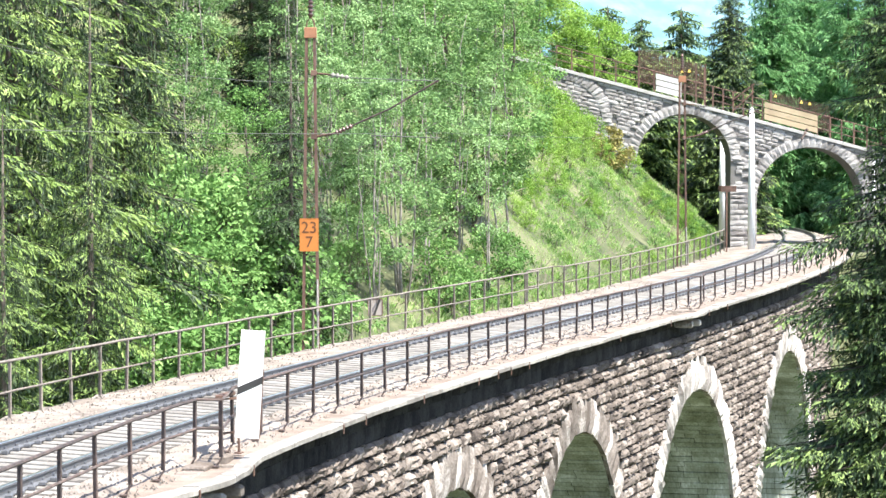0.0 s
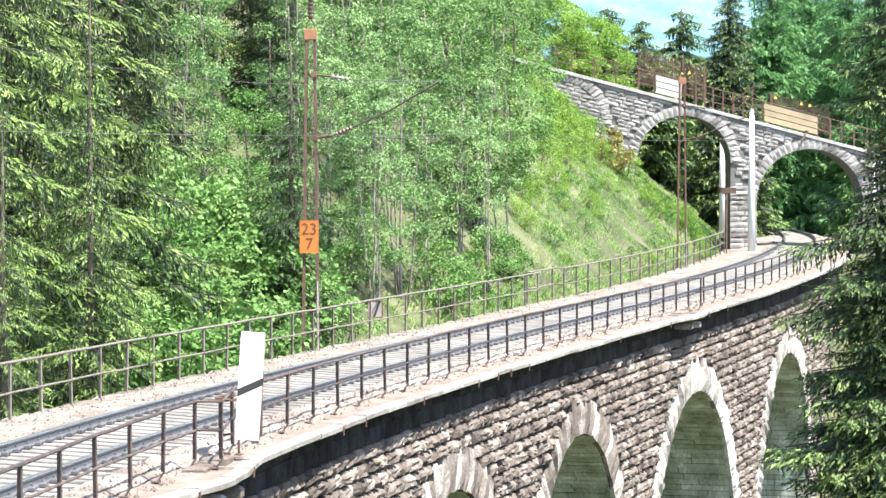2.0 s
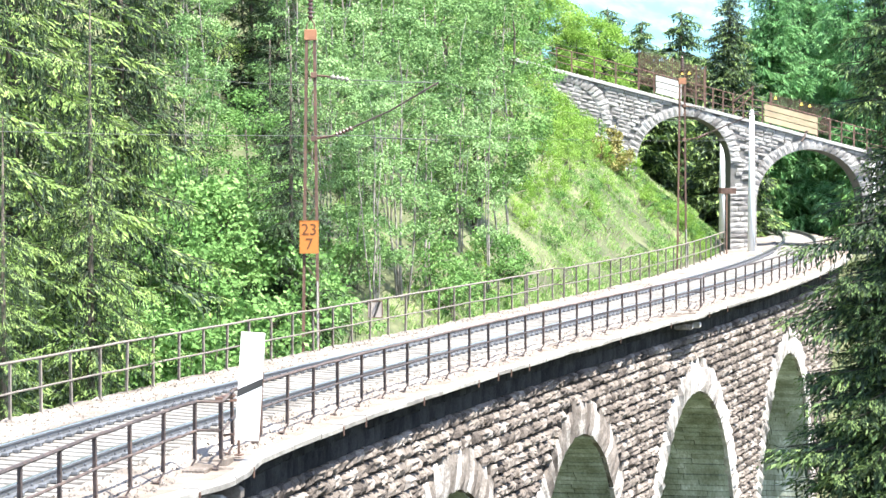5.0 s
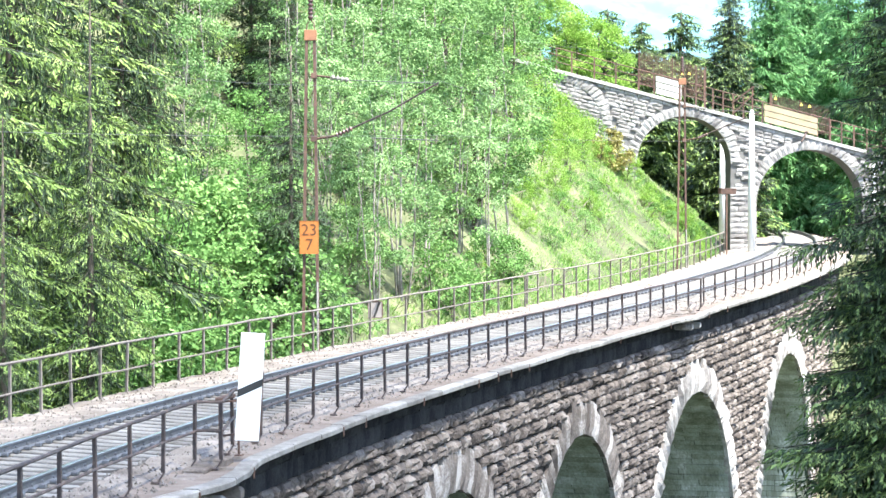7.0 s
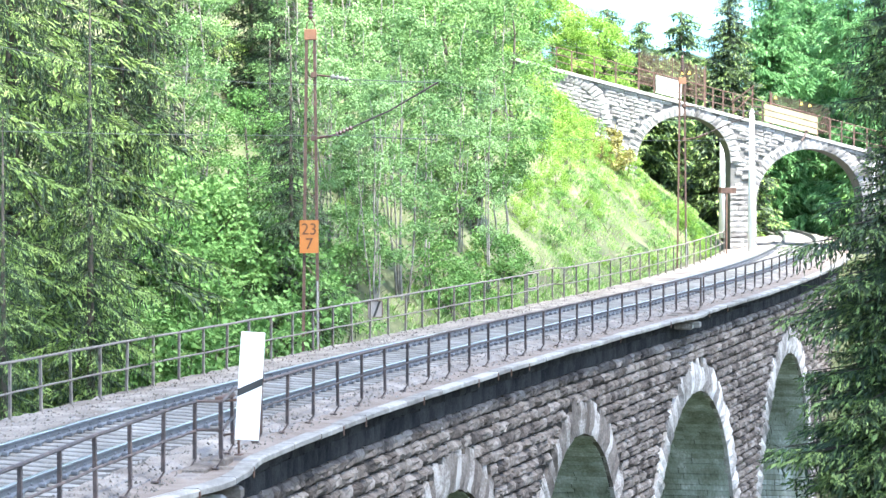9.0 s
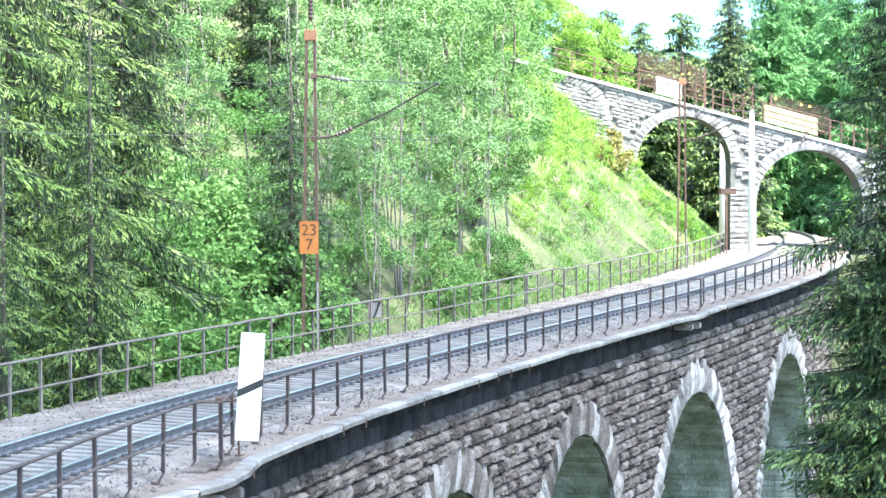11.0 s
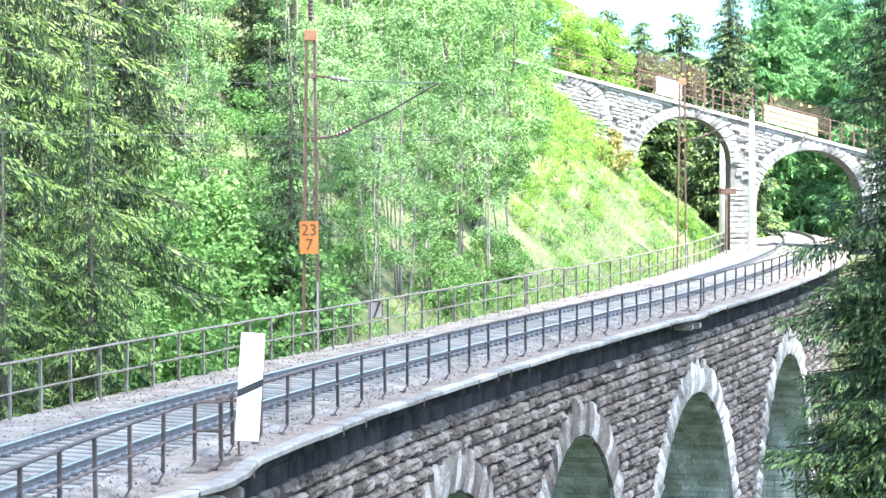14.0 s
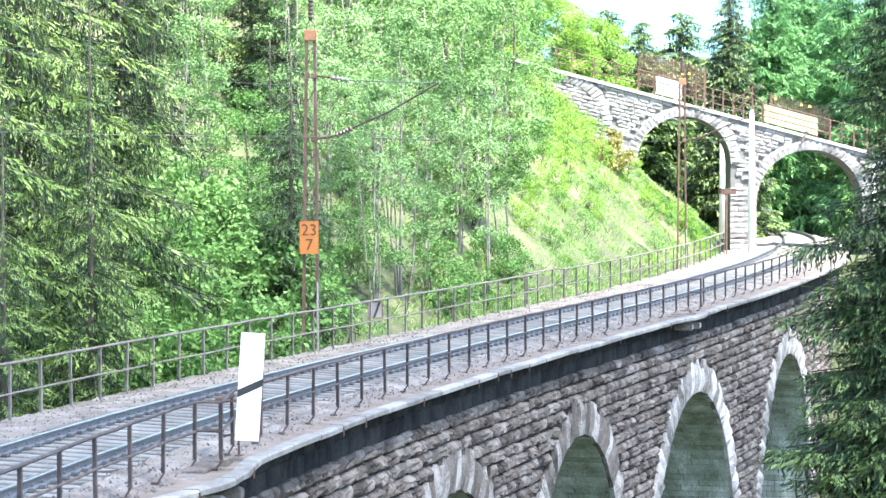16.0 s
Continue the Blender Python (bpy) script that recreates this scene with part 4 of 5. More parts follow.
def conifer(name, label, height, radius, r, whorl, boughs, mat, tip_mat, fine=1, base=.0, droop=.55, group="spruces", tip=.35, notch=(0, 0), hang=1.0, category="spruce", loose=.35, taper=.8, extra=(), bulk=1.0):
    """Spruce: tiers of plumes, each an arching bough with side sprays, lit tips and hanging twigs below."""
    t = thing(name, label, category, group)
    rng = RNG
    part("trunk", Build().tube([(0, 0, -1), (0, 0, height * .5), (0, 0, height)], r, 8, .02), M_BARK, t, "", True)
    dark, lit = [], []
    br = Build()
    up = np.array([0, 0, 1.0])
    z = height * base + .3
    turn = 0.0
    while z < height - .2:
        q = z / height
        reach = radius * (1 - q) ** taper + .12
        turn += 1.1
        nb = boughs if q < .8 else max(4, boughs - 2)
        tier = [(turn + (k + rng.uniform(-.35, .35)) * 2 * math.pi / nb, reach * rng.uniform(.5, 1.15) * (.5 if notch[0] < z < notch[1] else 1), z + rng.uniform(-loose, loose) * whorl) for k in range(nb)]
        tier += [(a, R, zz) for zz, a, R in extra if z <= zz < z + whorl]
        for a, R, zz in tier:
            dirv = np.array([math.cos(a), math.sin(a), 0])
            side = np.array([-math.sin(a), math.cos(a), 0])
            n = max(5, int(R * 11 * fine))
            f = (np.arange(n) + .5) / n
            drop = -droop * R * f ** 1.25 + .55 * R * np.clip(f - .55, 0, 1) ** 1.4
            line = dirv * (f * R)[:, None] + up * (zz + drop)[:, None]
            br.tube([tuple(line[0]), tuple(line[n // 2]), tuple(line[-1])], .012 + .009 * R, 3, .005)
            # side sprays
            K = 7
            ln2 = (.16 + .34 * R * np.sin(np.pi * np.clip(f * .8 + .12, 0, 1))) * rng.uniform(.6, 1.15, n)
            for sg in (-1, 1):
                d2 = unit(dirv * .8 + side * sg * .75 + up * rng.uniform(-.8, -.1, n)[:, None] + rng.normal(size=(n, 3)) * .10)
                kk = (np.arange(K) + rng.uniform(0, .6)) / K
                p = (line[:, None] + d2[:, None] * (ln2[:, None] * kk)[:, :, None]).reshape(-1, 3)
                m = len(p)
                d = unit(np.repeat(d2, K, 0) + side * (sg * rng.choice([-.5, .5], m))[:, None] + rng.normal(size=(m, 3)) * .2 - up * rng.uniform(0, .4, m)[:, None])
                u = unit(np.cross(d, up + side * sg * .5 + rng.normal(size=(m, 3)) * .25))
                ln = np.repeat(ln2, K) / K * rng.uniform(.9, 1.6, m) * bulk + .025
                wd = ln * rng.uniform(.22, .38, m)
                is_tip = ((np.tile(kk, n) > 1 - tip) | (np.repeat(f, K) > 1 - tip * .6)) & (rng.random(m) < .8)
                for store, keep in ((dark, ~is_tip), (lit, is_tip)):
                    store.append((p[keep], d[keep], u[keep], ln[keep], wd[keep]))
            # hanging twigs
            H = 4
            hl = hang * rng.uniform(.10, .42, n) * min(1.0, .3 + R * .45)
            hk = (np.arange(H) + .3) / H
            st = line + side * (rng.uniform(-.5, .5, n) * ln2)[:, None]
            p = (st[:, None] - up * (hl[:, None] * hk)[:, :, None]).reshape(-1, 3)
            m = len(p)
            d = unit(-up + rng.normal(size=(m, 3)) * .25)
            u = unit(np.cross(d, rng.normal(size=(m, 3))))
            ln = np.repeat(hl, H) / H * 1.7
            dark.append((p, d, u, ln, rng.uniform(.022, .05, m) * bulk))
        z += whorl
    tagged(part("branchwork", br, M_TWIG, t), kind="stuff")
    # inner needles and tips: on spruces, shade and sun deepen their own two tones
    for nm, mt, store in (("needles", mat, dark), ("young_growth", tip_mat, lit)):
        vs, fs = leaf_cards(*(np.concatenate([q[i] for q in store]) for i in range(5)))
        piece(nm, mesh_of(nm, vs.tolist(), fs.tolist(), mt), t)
    return t


def plant(proto, x, y, scale=1.0, turn=0.0, sink=.15, label="", z=None):
    c = copy_thing(proto, Matrix())
    c.matrix_basis = Matrix.Translation((x, y, (ground_at(x, y) if z is None else z) - sink)) @ Matrix.Rotation(turn, 4, "Z") @ Matrix.Scale(scale, 4)
    if label:
        tagged(c, label)
    return c


def at_view(u, d):
    """Metres across for a place u across the picture at depth d."""
    return (u - 784) * d / LENS


def retire(protos):
    for p in protos:
        for o in (*p.children_recursive, p):
            bpy.data.objects.remove(o)


def build_plants():
    rnd = random.Random(21)
    leafy = [make_tree("broadleaf_tree", "green broadleaf tree in fresh leaf on the hillside", M_LEAF, M_BARK, 8.5, 2.3, 60, 130, .125, .22, .9, .13),
             make_tree("broadleaf_tree", "green broadleaf tree with a loose rounded crown", M_LEAF, M_BARK, 7.5, 2.6, 58, 130, .128, .25, 1.0, .13)]
    grey = [make_tree("alder_tree", "silvery grey-green alder with thin pale stems", M_LEAF_GREY, M_BIRCH, 8.0, 1.5, 66, 90, .10, .15, .9, .05, stems=4),
            make_tree("alder_tree", "slender grey-green alder in light foliage", M_LEAF_GREY, M_BIRCH, 7.0, 1.2, 52, 88, .10, .18, 1.1, .042, stems=3),
            make_tree("birch_tree", "slender birch with pale stem and thin leaves", M_LEAF_GREY, M_BIRCH, 8.5, 1.0, 40, 80, .09, .3, 1.0, .045, stems=2)]
    fresh = make_tree("maple_tree", "bright yellow-green young maple", M_LEAF_YELLOW, M_BARK, 6.0, 2.0, 64, 150, .12, .15, .8, .10)
    bush = make_tree("shrub", "low green shrub beside the track", M_LEAF, M_BARK, 2.0, 1.1, 28, 50, .115, .05, .7, .04, "shrub", .8, "shrubs")
    bush_y = make_tree("shrub", "yellow-green shrub on the slope", M_LEAF_YELLOW, M_BARK, 2.4, 1.2, 32, 50, .12, .05, .7, .04, "shrub", .8, "shrubs")
    bronze = make_tree("shrub", "bronze-tinged shrub by the bridge arch", M_LEAF_BRONZE, M_BARK, 2.0, .9, 46, 60, .13, .05, .7, .04, "shrub", .8, "shrubs")
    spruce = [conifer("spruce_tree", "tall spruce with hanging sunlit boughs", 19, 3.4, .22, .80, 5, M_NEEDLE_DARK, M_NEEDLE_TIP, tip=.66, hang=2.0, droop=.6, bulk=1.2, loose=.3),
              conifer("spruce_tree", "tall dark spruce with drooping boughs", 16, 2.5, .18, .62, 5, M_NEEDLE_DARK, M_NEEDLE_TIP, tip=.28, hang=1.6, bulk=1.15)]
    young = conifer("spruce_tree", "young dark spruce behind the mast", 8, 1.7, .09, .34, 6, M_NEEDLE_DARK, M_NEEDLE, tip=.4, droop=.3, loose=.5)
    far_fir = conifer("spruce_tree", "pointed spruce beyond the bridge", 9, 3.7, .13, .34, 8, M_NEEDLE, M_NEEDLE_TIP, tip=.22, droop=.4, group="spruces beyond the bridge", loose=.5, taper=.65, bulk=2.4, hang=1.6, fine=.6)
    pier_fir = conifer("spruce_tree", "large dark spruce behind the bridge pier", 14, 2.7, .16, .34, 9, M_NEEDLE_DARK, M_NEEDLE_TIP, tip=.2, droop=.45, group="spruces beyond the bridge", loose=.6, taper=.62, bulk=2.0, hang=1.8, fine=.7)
    larch = conifer("larch_tree", "tall feathery green larch beyond the bridge", 12, 3.0, .14, .34, 8, M_LARCH, M_LARCH, tip=.4, droop=.12, group="larches beyond the bridge", category="larch", loose=1.2, taper=.6, hang=2.0, bulk=2.2, fine=.6)

    # spruces on the left
    for u, d, k, sc in ((22, 60, 0, 1.0), (105, 65, 0, .95), (-60, 56, 0, .9), (212, 66, 1, 1.0), (160, 56.5, 0, .62), (5, 51.5, 0, .52), (270, 80, 1, .95), (330, 92, 1, .9)):
        plant(spruce[k], at_view(u, d), d, sc, rnd.random() * 6.28)
    # the last two are added to darken a hollow that is only tree shade
    for u, d, sc in ((515, 74, 1.02), (478, 79, .8), (610, 90, .6), (445, 92, 1.1), (492, 91, 1.05)):
        plant(young, at_view(u, d), d, sc, rnd.random() * 6.28)
    # grey alders and birches in the middle, then fresh trees higher up
    mix = [*grey, *grey, leafy[1]]
    rows = [(74, 330, 1000, 22, mix, (.62, .9)), (80, 300, 985, 16, grey, (.75, 1.0)), (88, 280, 960, 16, mix, (.85, 1.15)), (98, 200, 980, 16, mix, (.9, 1.25)),
            (108, 150, 985, 12, leafy, (.85, 1.2)), (118, 60, 990, 10, leafy, (.9, 1.2)), (130, 0, 940, 9, leafy, (1.0, 1.35)), (150, -60, 960, 7, leafy, (1.2, 1.5))]
    for d0, u0, u1, n, kinds, (a, b) in rows:
        for i in range(n):
            u = u0 + (u1 - u0) * (i + rnd.uniform(.1, .9)) / n
            d = d0 + rnd.uniform(-4, 4)
            if d < 92 and u > 800:
                d += 8
            x = at_view(u, d)
            s, o = line_place([x], [d])
            if o[0] < 6.6 or (u > 905 and 92 < d < 131) or (365 < u < 505 and d < 96) or (455 < u < 560 and d < 80):
                continue
            plant(rnd.choice(kinds), x, d, rnd.uniform(a, b), rnd.random() * 6.28)
    for u, d, tip_v in ((438, 77, 160), (405, 78, 190)):
        x = at_view(u, d)
        plant(leafy[1], x, d, (EYE_Z + (333 - tip_v) * d / LENS - ground_at(x, d)) / 7.5, rnd.random() * 6.28)
    for u, d, sc in ((1020, 134, .8), (1060, 136, 1.0), (985, 134, .9), (1095, 138, .6), (955, 132, 1.0)):
        plant(fresh, at_view(u, d), d, sc, rnd.random() * 6.28)
    # shrubs behind the left railing
    for i in range(52):
        s = -12 + 60 * rnd.random()
        p = on(s, rnd.uniform(6.4, 9.5), 0)
        plant(bush, p.x, p.y, rnd.uniform(.5, 1.15), rnd.random() * 6.28)
    for i in range(150):
        s, o = rnd.uniform(36, 84), rnd.uniform(6.3, 18)
        p = on(s, o, 0)
        plant(rnd.choice([bush, bush_y, bush]), p.x, p.y, rnd.uniform(.18, .5), rnd.random() * 6.28)
    for u, d, sc in ((1000, 122, .5), (1030, 124, .5), (970, 120, .7), (1110, 126.5, .6), (1150, 127, .45)):
        plant(bush_y, at_view(u, d), d, sc, rnd.random() * 6.28)
    for u, d, sc in ((950, 127, .7), (978, 127.5, .5), (1005, 128.4, .5), (1030, 128.6, .55), (1010, 125, .6), (1055, 128, .55), (990, 128.6, .45), (968, 124, .8), (992, 123, .75), (1015, 126, .7), (1040, 126.5, .6), (975, 119, .7), (1005, 119, .55), (1035, 121, .5), (1062, 124, .5), (960, 115, .7), (985, 113, .5)):
        plant(bush_y, at_view(u, d), d, sc, rnd.random() * 6.28)
    for i in range(46):
        u, d = rnd.uniform(215, 520), rnd.uniform(63, 76)
        plant(bush, at_view(u, d), d, rnd.uniform(.6, 1.5), rnd.random() * 6.28)
    plant(bronze, at_view(1082, 126), 126, .95, .4)
    for i in range(30):        # herbs along the shoulder of the slope beside the arch
        u, d = 1150 + 140 * (i + rnd.random()) / 30, rnd.uniform(125, 128.8)
        plant(rnd.choice([bush_y, bush_y, bush]), at_view(u, d), d, rnd.uniform(.32, .58), rnd.random() * 6.28)
    # tall spruces out of view on the valley side by the abutment, added for shade
    for x, y, sc in ((27, 145, 1.2), (30, 132, 1.2)):
        plant(spruce[1], x, y, sc, rnd.random() * 6.28)
    # beyond the bridge
    for u, d, tip_v in ((1075, 152, 8), (1135, 148, 30), (1205, 152, 12), (1010, 165, 20)):
        x = at_view(u, d)
        zt = EYE_Z + (333 - tip_v) * d / LENS
        plant(far_fir, x, d, (zt - ground_at(x, d)) / 9.0, rnd.random() * 6.28)
    for u, d, tip_v in ((1290, 142, -50),):
        x = at_view(u, d)
        plant(pier_fir, x, d, (EYE_Z + (333 - tip_v) * d / LENS - ground_at(x, d)) / 14.0, rnd.random() * 6.28)
    for i in range(14):
        u, d = rnd.uniform(1325, 1600), rnd.uniform(150, 180)
        x = at_view(u, d)
        s, o = line_place([x], [d])
        if -2.5 < o[0] < 6.5:
            continue
        plant(rnd.choice(leafy), x, d, rnd.uniform(.9, 1.3), rnd.random() * 6.28)
    for u, d, tip_v in ((1362, 150, -60), (1430, 158, -90), (1500, 152, -70), (1555, 146, -30), (1465, 168, -80), (1395, 166, -70)):
        x = at_view(u, d)
        plant(larch, x, d, (EYE_Z + (333 - tip_v) * d / LENS - ground_at(x, d)) / 12, rnd.random() * 6.28)
    for i in range(24):
        u, d = rnd.uniform(1330, 1570), rnd.uniform(148, 168)
        x = at_view(u, d)
        s, o = line_place([x], [d])
        if -2.4 < o[0] < 6.5:
            continue
        plant(bush, x, d, rnd.uniform(1.4, 2.2), rnd.random() * 6.28)
    for i in range(20):
        p = on(rnd.uniform(92, 128), rnd.uniform(-7.5, -3.4), 0)
        plant(bush, p.x, p.y, rnd.uniform(1.5, 2.4), rnd.random() * 6.28)
    for i in range(26):
        u, d = rnd.uniform(1100, 1600), rnd.uniform(146, 172)
        x = at_view(u, d)
        s, o = line_place([x], [d])
        if -2.2 < o[0] < 6.5:
            continue
        plant(bush, x, d, rnd.uniform(.8, 1.6), rnd.random() * 6.28)
    for i in range(90):        # leafy bank on the outer side of the curve beyond the bridge
        u, d = rnd.uniform(1325, 1570), rnd.uniform(140, 160)
        x = at_view(u, d)
        s, o = line_place([x], [d])
        if -9 < o[0] < -2.9:
            plant(bush, x, d, rnd.uniform(1.2, 2.0) - .11 * o[0], rnd.random() * 6.28)
    backing_proto = spruce[1]
    retire([*leafy, *grey, fresh, bush, bush_y, bronze, spruce[0], young, far_fir, pier_fir, larch])
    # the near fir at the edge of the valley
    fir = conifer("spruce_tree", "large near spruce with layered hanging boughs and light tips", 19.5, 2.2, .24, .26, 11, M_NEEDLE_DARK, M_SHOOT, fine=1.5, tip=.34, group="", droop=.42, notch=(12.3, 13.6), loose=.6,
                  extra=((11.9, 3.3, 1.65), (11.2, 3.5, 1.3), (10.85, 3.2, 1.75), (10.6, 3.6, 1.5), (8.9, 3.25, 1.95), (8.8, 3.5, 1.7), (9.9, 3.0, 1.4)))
    for u, d, _, sc in ((1650, 56, -13.2, 1.3), (1700, 50, -13, 1.3)):
        backing = copy_thing(backing_proto, Matrix())
        backing.matrix_basis = Matrix.Translation((at_view(u, d), d, ground_at(at_view(u, d), d) - .2)) @ Matrix.Rotation(d, 4, 'Z') @ Matrix.Scale(sc, 4)
    retire([backing_proto])
    fir.location = (at_view(1590, 42), 42, -8.5)


build_plants()


def build_grass():
    rng = np.random.default_rng(8)
    n = 125000
    s, o = rng.uniform(30, 92, n), 5.7 + 15 * rng.random(n) ** 1.4
    open_slope = (s > 52) | (o < 8)
    s, o = s[open_slope], o[open_slope]
    n = len(s)
    t = heading(s)
    x = np.interp(s, LINE_S, LINE_X) - o * np.cos(t)
    y = np.interp(s, LINE_S, LINE_Y) + o * np.sin(t)
    p = np.stack([x, y, ground_height(x, y) - .02], 1)
    patch = .5 + .5 * np.sin(x * 1.1 + 2 * np.sin(y * .5)) * np.sin(y * .8 + x * .3)
    d = unit(np.stack([rng.normal(size=n) * .55 + .05, rng.normal(size=n) * .55, np.ones(n)], 1))
    u = unit(np.cross(d, rng.normal(size=(n, 3))))
    ln = rng.uniform(.07, .22, n) * (.5 + .9 * patch)
    vs, fs = leaf_cards(p, d, u, ln, ln * rng.uniform(.12, .3, n))
    tagged(new("slope_grass", mesh_of("slope_grass", vs.tolist(), fs.tolist(), M_GRASS)), "tall sunlit meadow grass and herbs on the slope", "grass", kind="stuff")


build_grass()


def build_straw():
    """Dry stalks and dead brush on the slope."""
    rng = np.random.default_rng(9)
    n = 2600
    s, o = rng.uniform(34, 80, n), rng.uniform(6, 17, n)
    keep = np.sin(s * .45 + 1) * np.sin(o * .6 + .5) > .15
    s, o = s[keep], o[keep]
    n = len(s)
    t = heading(s)
    x = np.interp(s, LINE_S, LINE_X) - o * np.cos(t)
    y = np.interp(s, LINE_S, LINE_Y) + o * np.sin(t)
    p = np.stack([x, y, ground_height(x, y)], 1)
    d = unit(np.stack([rng.normal(size=n) * .7 + .3, rng.normal(size=n) * .5, rng.uniform(.2, 1.2, n)], 1))
    u = unit(np.cross(d, rng.normal(size=(n, 3))))
    ln = rng.uniform(.25, .7, n)
    vs, fs = leaf_cards(p, d, u, ln, np.full(n, .013))
    tagged(new("dry_stalks", mesh_of("dry_stalks", vs.tolist(), fs.tolist(), M_STRAW)), "pale dry stalks and brushwood on the slope", "dry brush", kind="stuff")


build_straw()


def build_slope_things():
    d = 127.5
    x = at_view(1152, d)
    g = thing("pale_boulder", "pale limestone boulder lying in the slope grass", "boulder", at=(x, d, ground_at(x, d)))
    rnd = random.Random(2)
    b = Build().lathe((0, 0, -.1), [(.12, 0), (.2, .1), (.22, .2), (.16, .3), (.05, .36)], 9)
    b.v = [tuple(c * (1 + rnd.uniform(-.16, .16)) for c in v) for v in b.v]
    part("rock", b, M_RING_PALE, g)
    d = 121.0
    x = at_view(1251, d)
    g = thing("white_stake", "thin white stake leaning in the grass", "stake", at=(x, d, ground_at(x, d)))
    part("stake", Build().tube([(0, 0, -.2), (.06, 0, .4), (.14, 0, .85)], .03, 6), M_WHITE, g)


build_slope_things()

# ---------------------------------------------------------------- stones of the walls
def stone_mesh(name, mat, seed, bulge, nx=4, nz=3, depth=.16):
    """Rock-faced block, one unit long and high; the front bulges towards -y."""
    rnd = random.Random(seed)
    vs, fs = [], []
    for j in range(nz + 1):
        for i in range(nx + 1):
            u, v = i / nx, j / nz
            edge = i in (0, nx) or j in (0, nz)
            out = 0.0 if edge else bulge * rnd.uniform(.3, 1.3)
            vs.append((u - .5 + (0 if edge else rnd.uniform(-.06, .06)), -out, v - .5 + (0 if edge else rnd.uniform(-.08, .08))))
    fs = [(j * (nx + 1) + i, j * (nx + 1) + i + 1, (j + 1) * (nx + 1) + i + 1, (j + 1) * (nx + 1) + i) for j in range(nz) for i in range(nx)]
    k = len(vs)
    corner = [0, nx, (nz + 1) * (nx + 1) - 1, nz * (nx + 1)]
    vs += [(vs[c][0], depth, vs[c][2]) for c in corner]
    rim = [list(range(nx + 1)), [r * (nx + 1) + nx for r in range(nz + 1)], [nz * (nx + 1) + nx - i for i in range(nx + 1)], [(nz - r) * (nx + 1) for r in range(nz + 1)]]
    for e2 in range(4):
        fs.append(tuple(reversed(rim[e2])) + (k + e2, k + (e2 + 1) % 4))
    return mesh_of(name, vs, fs, mat)


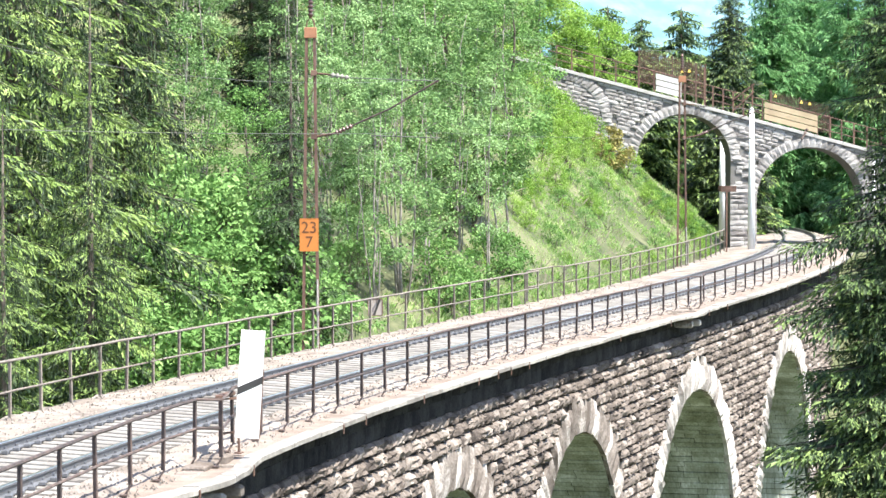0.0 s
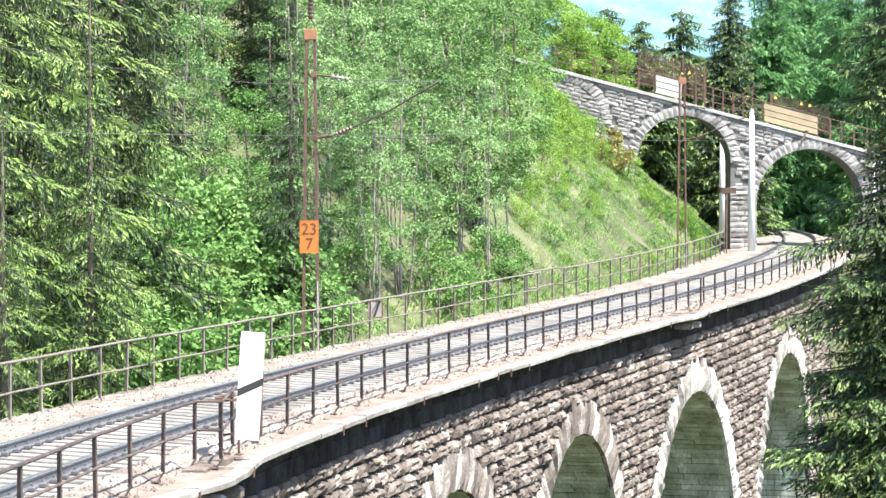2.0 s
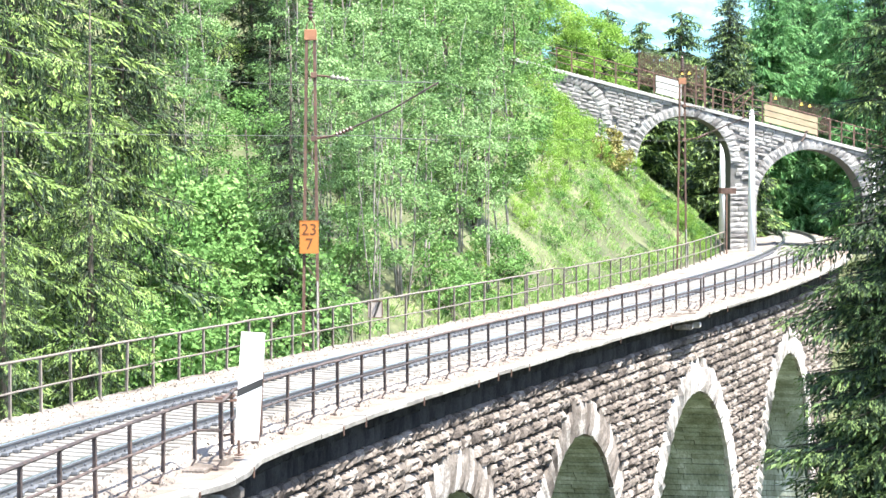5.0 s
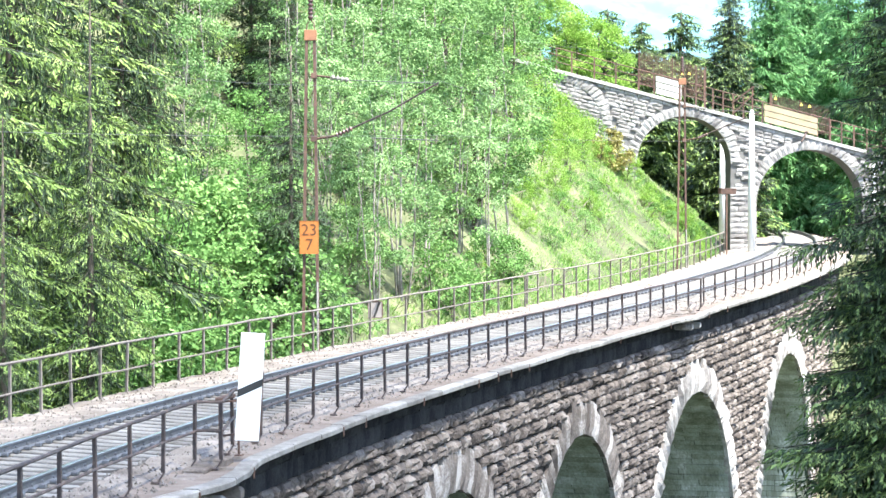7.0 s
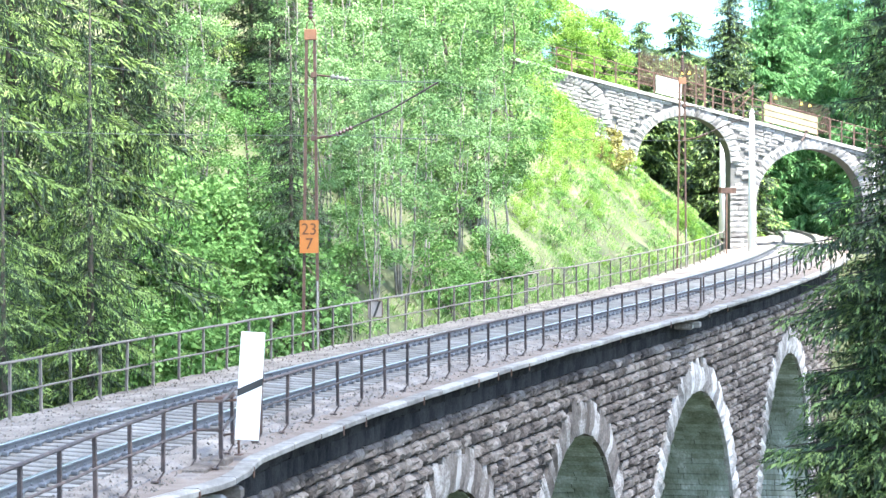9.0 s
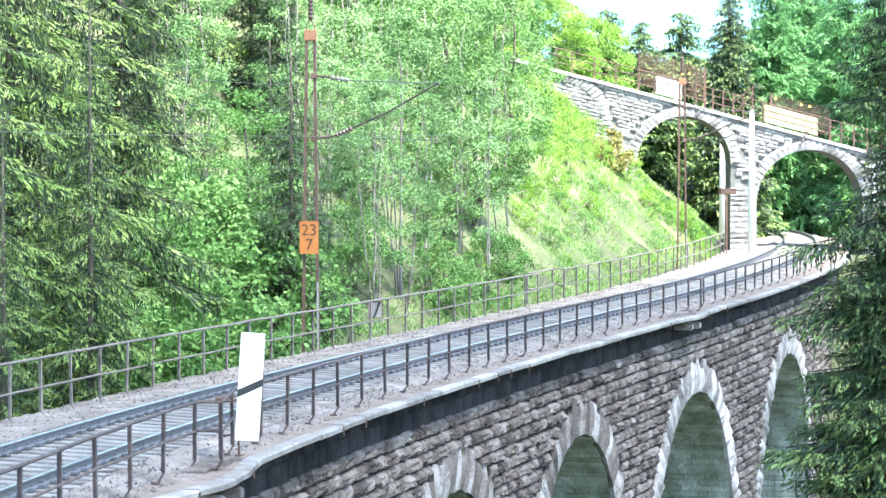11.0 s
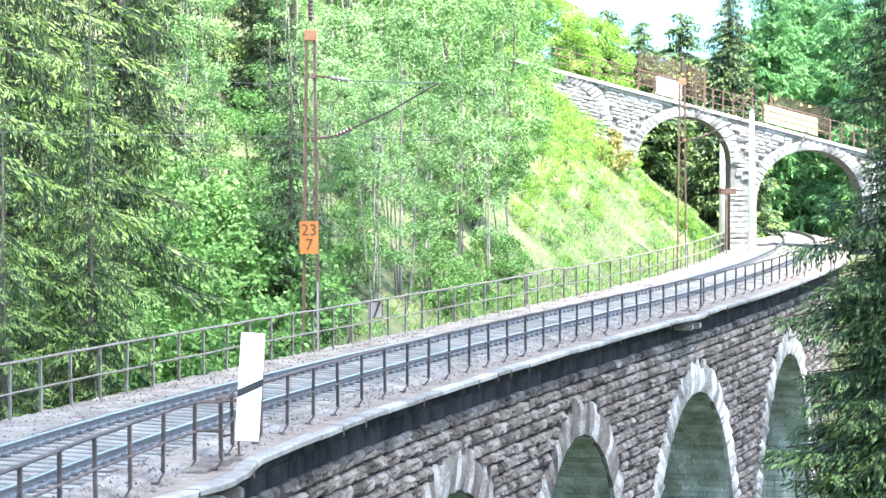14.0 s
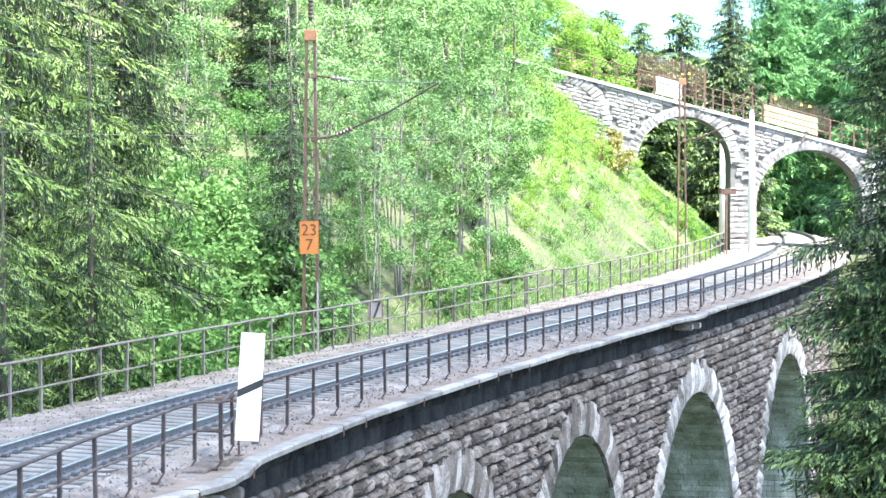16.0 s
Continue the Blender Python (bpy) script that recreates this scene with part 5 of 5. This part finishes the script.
def lay_viaduct_stones():
    rnd = random.Random(11)
    kinds = [stone_mesh("stone", M_ROCK, i, .085, 5, 4) for i in range(12)]
    flat = [stone_mesh("stone", M_STAIN_SHADE, 90 + i, .015, 3, 3) for i in range(4)]
    rest_v, rest_f, band_v, band_f = [], [], [], []
    placed = []
    z = WALL_TOP - .03
    while z > -10.5:
        h = rnd.uniform(.26, .33)
        zc = z - h / 2
        s = -14.0 + rnd.uniform(0, .6)
        while s < 80:
            ln = rnd.uniform(.34, .78)
            c = s + ln / 2
            ok = True
            for a, ar, crown in ARCHES:
                top_r = ar + .86
                ac = crown - ar
                d = abs(c - a) - ln * .35
                if zc > ac:
                    if math.hypot(max(0, d), zc - ac) < top_r:
                        ok = False
                elif d < ar + .3:
                    ok = False
            if ok:
                placed.append((c, zc + rnd.uniform(-.02, .02), ln, h))
            s += ln
        z -= h
    placed.sort(key=lambda q: (abs(q[0] - 22) > 24, q[0] if abs(q[0] - 22) > 24 else -q[1]))
    count = 0
    for c, zc, ln, h in placed:
        band = zc > WALL_TOP - .74      # smooth courses under the coping, soot and the coping's shadow both in their colour
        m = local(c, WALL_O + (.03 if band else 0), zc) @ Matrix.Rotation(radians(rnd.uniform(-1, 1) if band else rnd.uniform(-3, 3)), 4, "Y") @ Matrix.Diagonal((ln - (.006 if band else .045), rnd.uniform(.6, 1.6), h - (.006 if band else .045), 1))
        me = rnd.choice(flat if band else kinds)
        if count < 300 and -2 < c < 46 and not band:
            piece("stone", me, viaduct, "", m)
            count += 1
        else:
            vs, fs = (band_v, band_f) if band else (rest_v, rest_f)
            k = len(vs)
            vs += [m @ v.co for v in me.vertices]
            fs += [tuple(i + k for i in p.vertices) for p in me.polygons]
    tagged(piece("wall_stones", mesh_of("wall_stones", rest_v, rest_f, M_ROCK_JOINED), viaduct, "dark grey rock-faced wall stones"), kind="stuff")
    tagged(piece("stained_courses", mesh_of("stained_courses", band_v, band_f, M_STAIN_SHADE), viaduct, "smooth courses below the coping, dark with soot and painted coping shade"), kind="stuff")
    # arch rings
    dark = [stone_mesh("ring_stone", M_RING_DARK, 30 + i, .08, 3, 3) for i in range(4)]
    pale = [stone_mesh("ring_stone", M_RING_PALE, 40 + i, .10, 3, 3) for i in range(4)]
    for n_arch, (a, ar, crown) in enumerate(ARCHES):
        if a < 5:
            continue
        n = int(ar * 8.6)
        for i in range(n):
            q = math.pi * (i + .5) / n
            depth = rnd.uniform(.72, 1.12)
            r = ar + depth / 2 - rnd.uniform(0, .06)
            s, zz = a + r * math.cos(q), crown - ar + r * math.sin(q)
            m = local(s, WALL_O - .035, zz) @ Matrix.Rotation(math.pi / 2 - q, 4, "Y") @ Matrix.Diagonal((math.pi * ar / n + rnd.uniform(-.03, .04), rnd.uniform(.7, 1.3), depth, 1))
            piece("ring_stone", rnd.choice(pale if n_arch > 2 else dark), viaduct, "", m)
        # quoins down the piers
        z = crown - ar
        while z > -13:
            for d in (-1, 1):
                w = rnd.uniform(.6, 1.05)
                m = local(a + d * (ar + w / 2), WALL_O - .03, z - .17) @ Matrix.Diagonal((w, 1, .31, 1))
                piece("quoin", rnd.choice(pale), viaduct, "", m)
            z -= .34
    # soffit blocks on the inside of the arches
    for a, ar, crown in ARCHES[1:]:
        b = Build()
        n = 96
        for i in range(n):
            q0, q1 = math.pi * i / n, math.pi * (i + 1) / n
            o = WALL_O + .08
            while o < BACK_O - .05:
                w = min(rnd.uniform(.7, 1.7), BACK_O - o)
                dr = rnd.uniform(.0, .03)
                g = .012
                vs = []
                for rr in (ar - .03 - dr, ar + .05):
                    for oo, q in ((o + g, q0 + g / ar), (o + w - g, q0 + g / ar), (o + w - g, q1 - g / ar), (o + g, q1 - g / ar)):
                        vs.append(on(a + rr * math.cos(q), oo, crown - ar + rr * math.sin(q)))
                b.add(vs, [(0, 1, 2, 3), (0, 4, 5, 1), (1, 5, 6, 2), (2, 6, 7, 3), (3, 7, 4, 0)])
                o += w
        z = crown - ar
        while z > -13:
            o = WALL_O + .08
            while o < BACK_O - .05:
                w = min(rnd.uniform(.7, 1.7), BACK_O - o)
                dr = rnd.uniform(.0, .03)
                for d in (-1, 1):
                    vs = [on(a + d * rr, oo, zz) for rr in (ar - .03 - dr, ar + .05) for oo, zz in ((o + .012, z - .20), (o + w - .012, z - .20), (o + w - .012, z - .012), (o + .012, z - .012))]
                    b.add(vs, [(0, 1, 2, 3), (0, 4, 5, 1), (1, 5, 6, 2), (2, 6, 7, 3), (3, 7, 4, 0)])
                o += w
            z -= .21
        tagged(part("soffit_blocks", b, M_SOFFIT, viaduct, "mossy green soffit blocks"), kind="stuff")


lay_viaduct_stones()


def lay_bridge_stones():
    rnd = random.Random(13)
    kinds = [stone_mesh("stone", M_BRIDGE, 60 + i, .038) for i in range(8)]
    ring = [stone_mesh("ring_stone", M_BRIDGE, 80 + i, .04, 3, 3) for i in range(4)]
    rest_v, rest_f, count = [], [], 0
    v = .17
    ring_d = .46
    while v < 9:
        h = rnd.uniform(.15, .22)
        x = bx(930) + rnd.uniform(0, .4)
        while x < bx(1560):
            ln = rnd.uniform(.28, .66)
            c = x + ln / 2
            pier = (bx(1290) < c < bx(1340) or c > bx(1525)) and v > 2.3
            tilt = 0.0 if pier else SLOPE
            zc = (bridge_top(bx(1315) if c < bx(1400) else bx(1530)) if pier else bridge_top(c)) - v - h / 2
            ok = zc > -1 and not (bx(1280) < c < bx(1345) and zc < 3.75) and (pier or zc + h / 2 < bridge_top(c) - .12)
            for ax, az, r in BRIDGE_ARCHES + (BLIND_ARCH,):
                d = max(0, abs(c - ax) - ln * .33)
                if zc > az and (0 if r != BLIND_ARCH[2] else r - .1) < math.hypot(d, zc - az) < r + ring_d:
                    ok = False
                if zc <= az and d < r and r != BLIND_ARCH[2]:
                    ok = False
            if ok:
                m = Matrix.Translation((c, BRIDGE_Y, zc)) @ Matrix.Rotation(math.atan(tilt), 4, "Y") @ Matrix.Diagonal((ln - .014, rnd.uniform(.5, 1.2), h - .014, 1))
                me = rnd.choice(kinds)
                if count < 270 and bx(1050) < c:
                    piece("stone", me, stone_bridge, "", m)
                    count += 1
                else:
                    k = len(rest_v)
                    rest_v += [m @ q.co for q in me.vertices]
                    rest_f += [tuple(i + k for i in p.vertices) for p in me.polygons]
            x += ln
        v += h
    # pier courses
    z = -.4
    while z < 3.75:
        h = rnd.uniform(.20, .30)
        xa, xb = bx(1292), bx(1339.5)
        cut = xa + (xb - xa) * rnd.choice([.3, .38, .55, .64, .72])
        for x1, x2 in ((xa, cut), (cut, xb)):
            m = Matrix.Translation(((x1 + x2) / 2, BRIDGE_Y, z + h / 2)) @ Matrix.Diagonal((x2 - x1 - .025, rnd.uniform(.7, 1.4), h - .025, 1))
            piece("stone", rnd.choice(kinds), stone_bridge, "", m)
        z += h
    if rest_v:
        tagged(piece("wall_stones", mesh_of("wall_stones", rest_v, rest_f, M_BRIDGE), stone_bridge, "grey rough wall stones"), kind="stuff")
    for ax, az, r in BRIDGE_ARCHES + (BLIND_ARCH,):
        n = 30
        for i in range(n):
            q = math.pi * (i + .5) / n
            if r == BLIND_ARCH[2] and q > 1.5:
                continue
            d = rnd.uniform(.42, .54)
            rr = r + d / 2
            m = Matrix.Translation((ax + rr * math.cos(q), BRIDGE_Y - .03, az + rr * math.sin(q))) @ Matrix.Rotation(math.pi / 2 - q, 4, "Y") @ Matrix.Diagonal((math.pi * r / n + .03, 1, d, 1))
            piece("ring_stone", rnd.choice(ring), stone_bridge, "", m)


lay_bridge_stones()


def settle_bases():
    """Put the origin of each built thing at the foot of its parts."""
    for ob in list(scene.objects):
        if ob.type != "EMPTY" or ob.parent or ob.matrix_basis != Matrix() or not ob.children:
            continue
        pts = [c.matrix_basis @ Vector(b) for c in ob.children for b in c.bound_box]
        lo = [min(p[i] for p in pts) for i in range(3)]
        hi = [max(p[i] for p in pts) for i in range(3)]
        foot = Vector(((lo[0] + hi[0]) / 2, (lo[1] + hi[1]) / 2, lo[2]))
        ob.location = foot
        for c in ob.children:
            c.matrix_basis = Matrix.Translation(-foot) @ c.matrix_basis


settle_bases()


def motions():
    """The cloud drifts over the sun; the tripod camera is keyed above."""
    walk(cloud, [(t, cloud_pose(edge)) for t, edge in ((0, -60), (2.5, -20), (4.2, 4), (6.5, 50), (7.5, 69), (9.0, 86), (10.2, 88), (12.0, 84), (16.0, 83))])


motions()
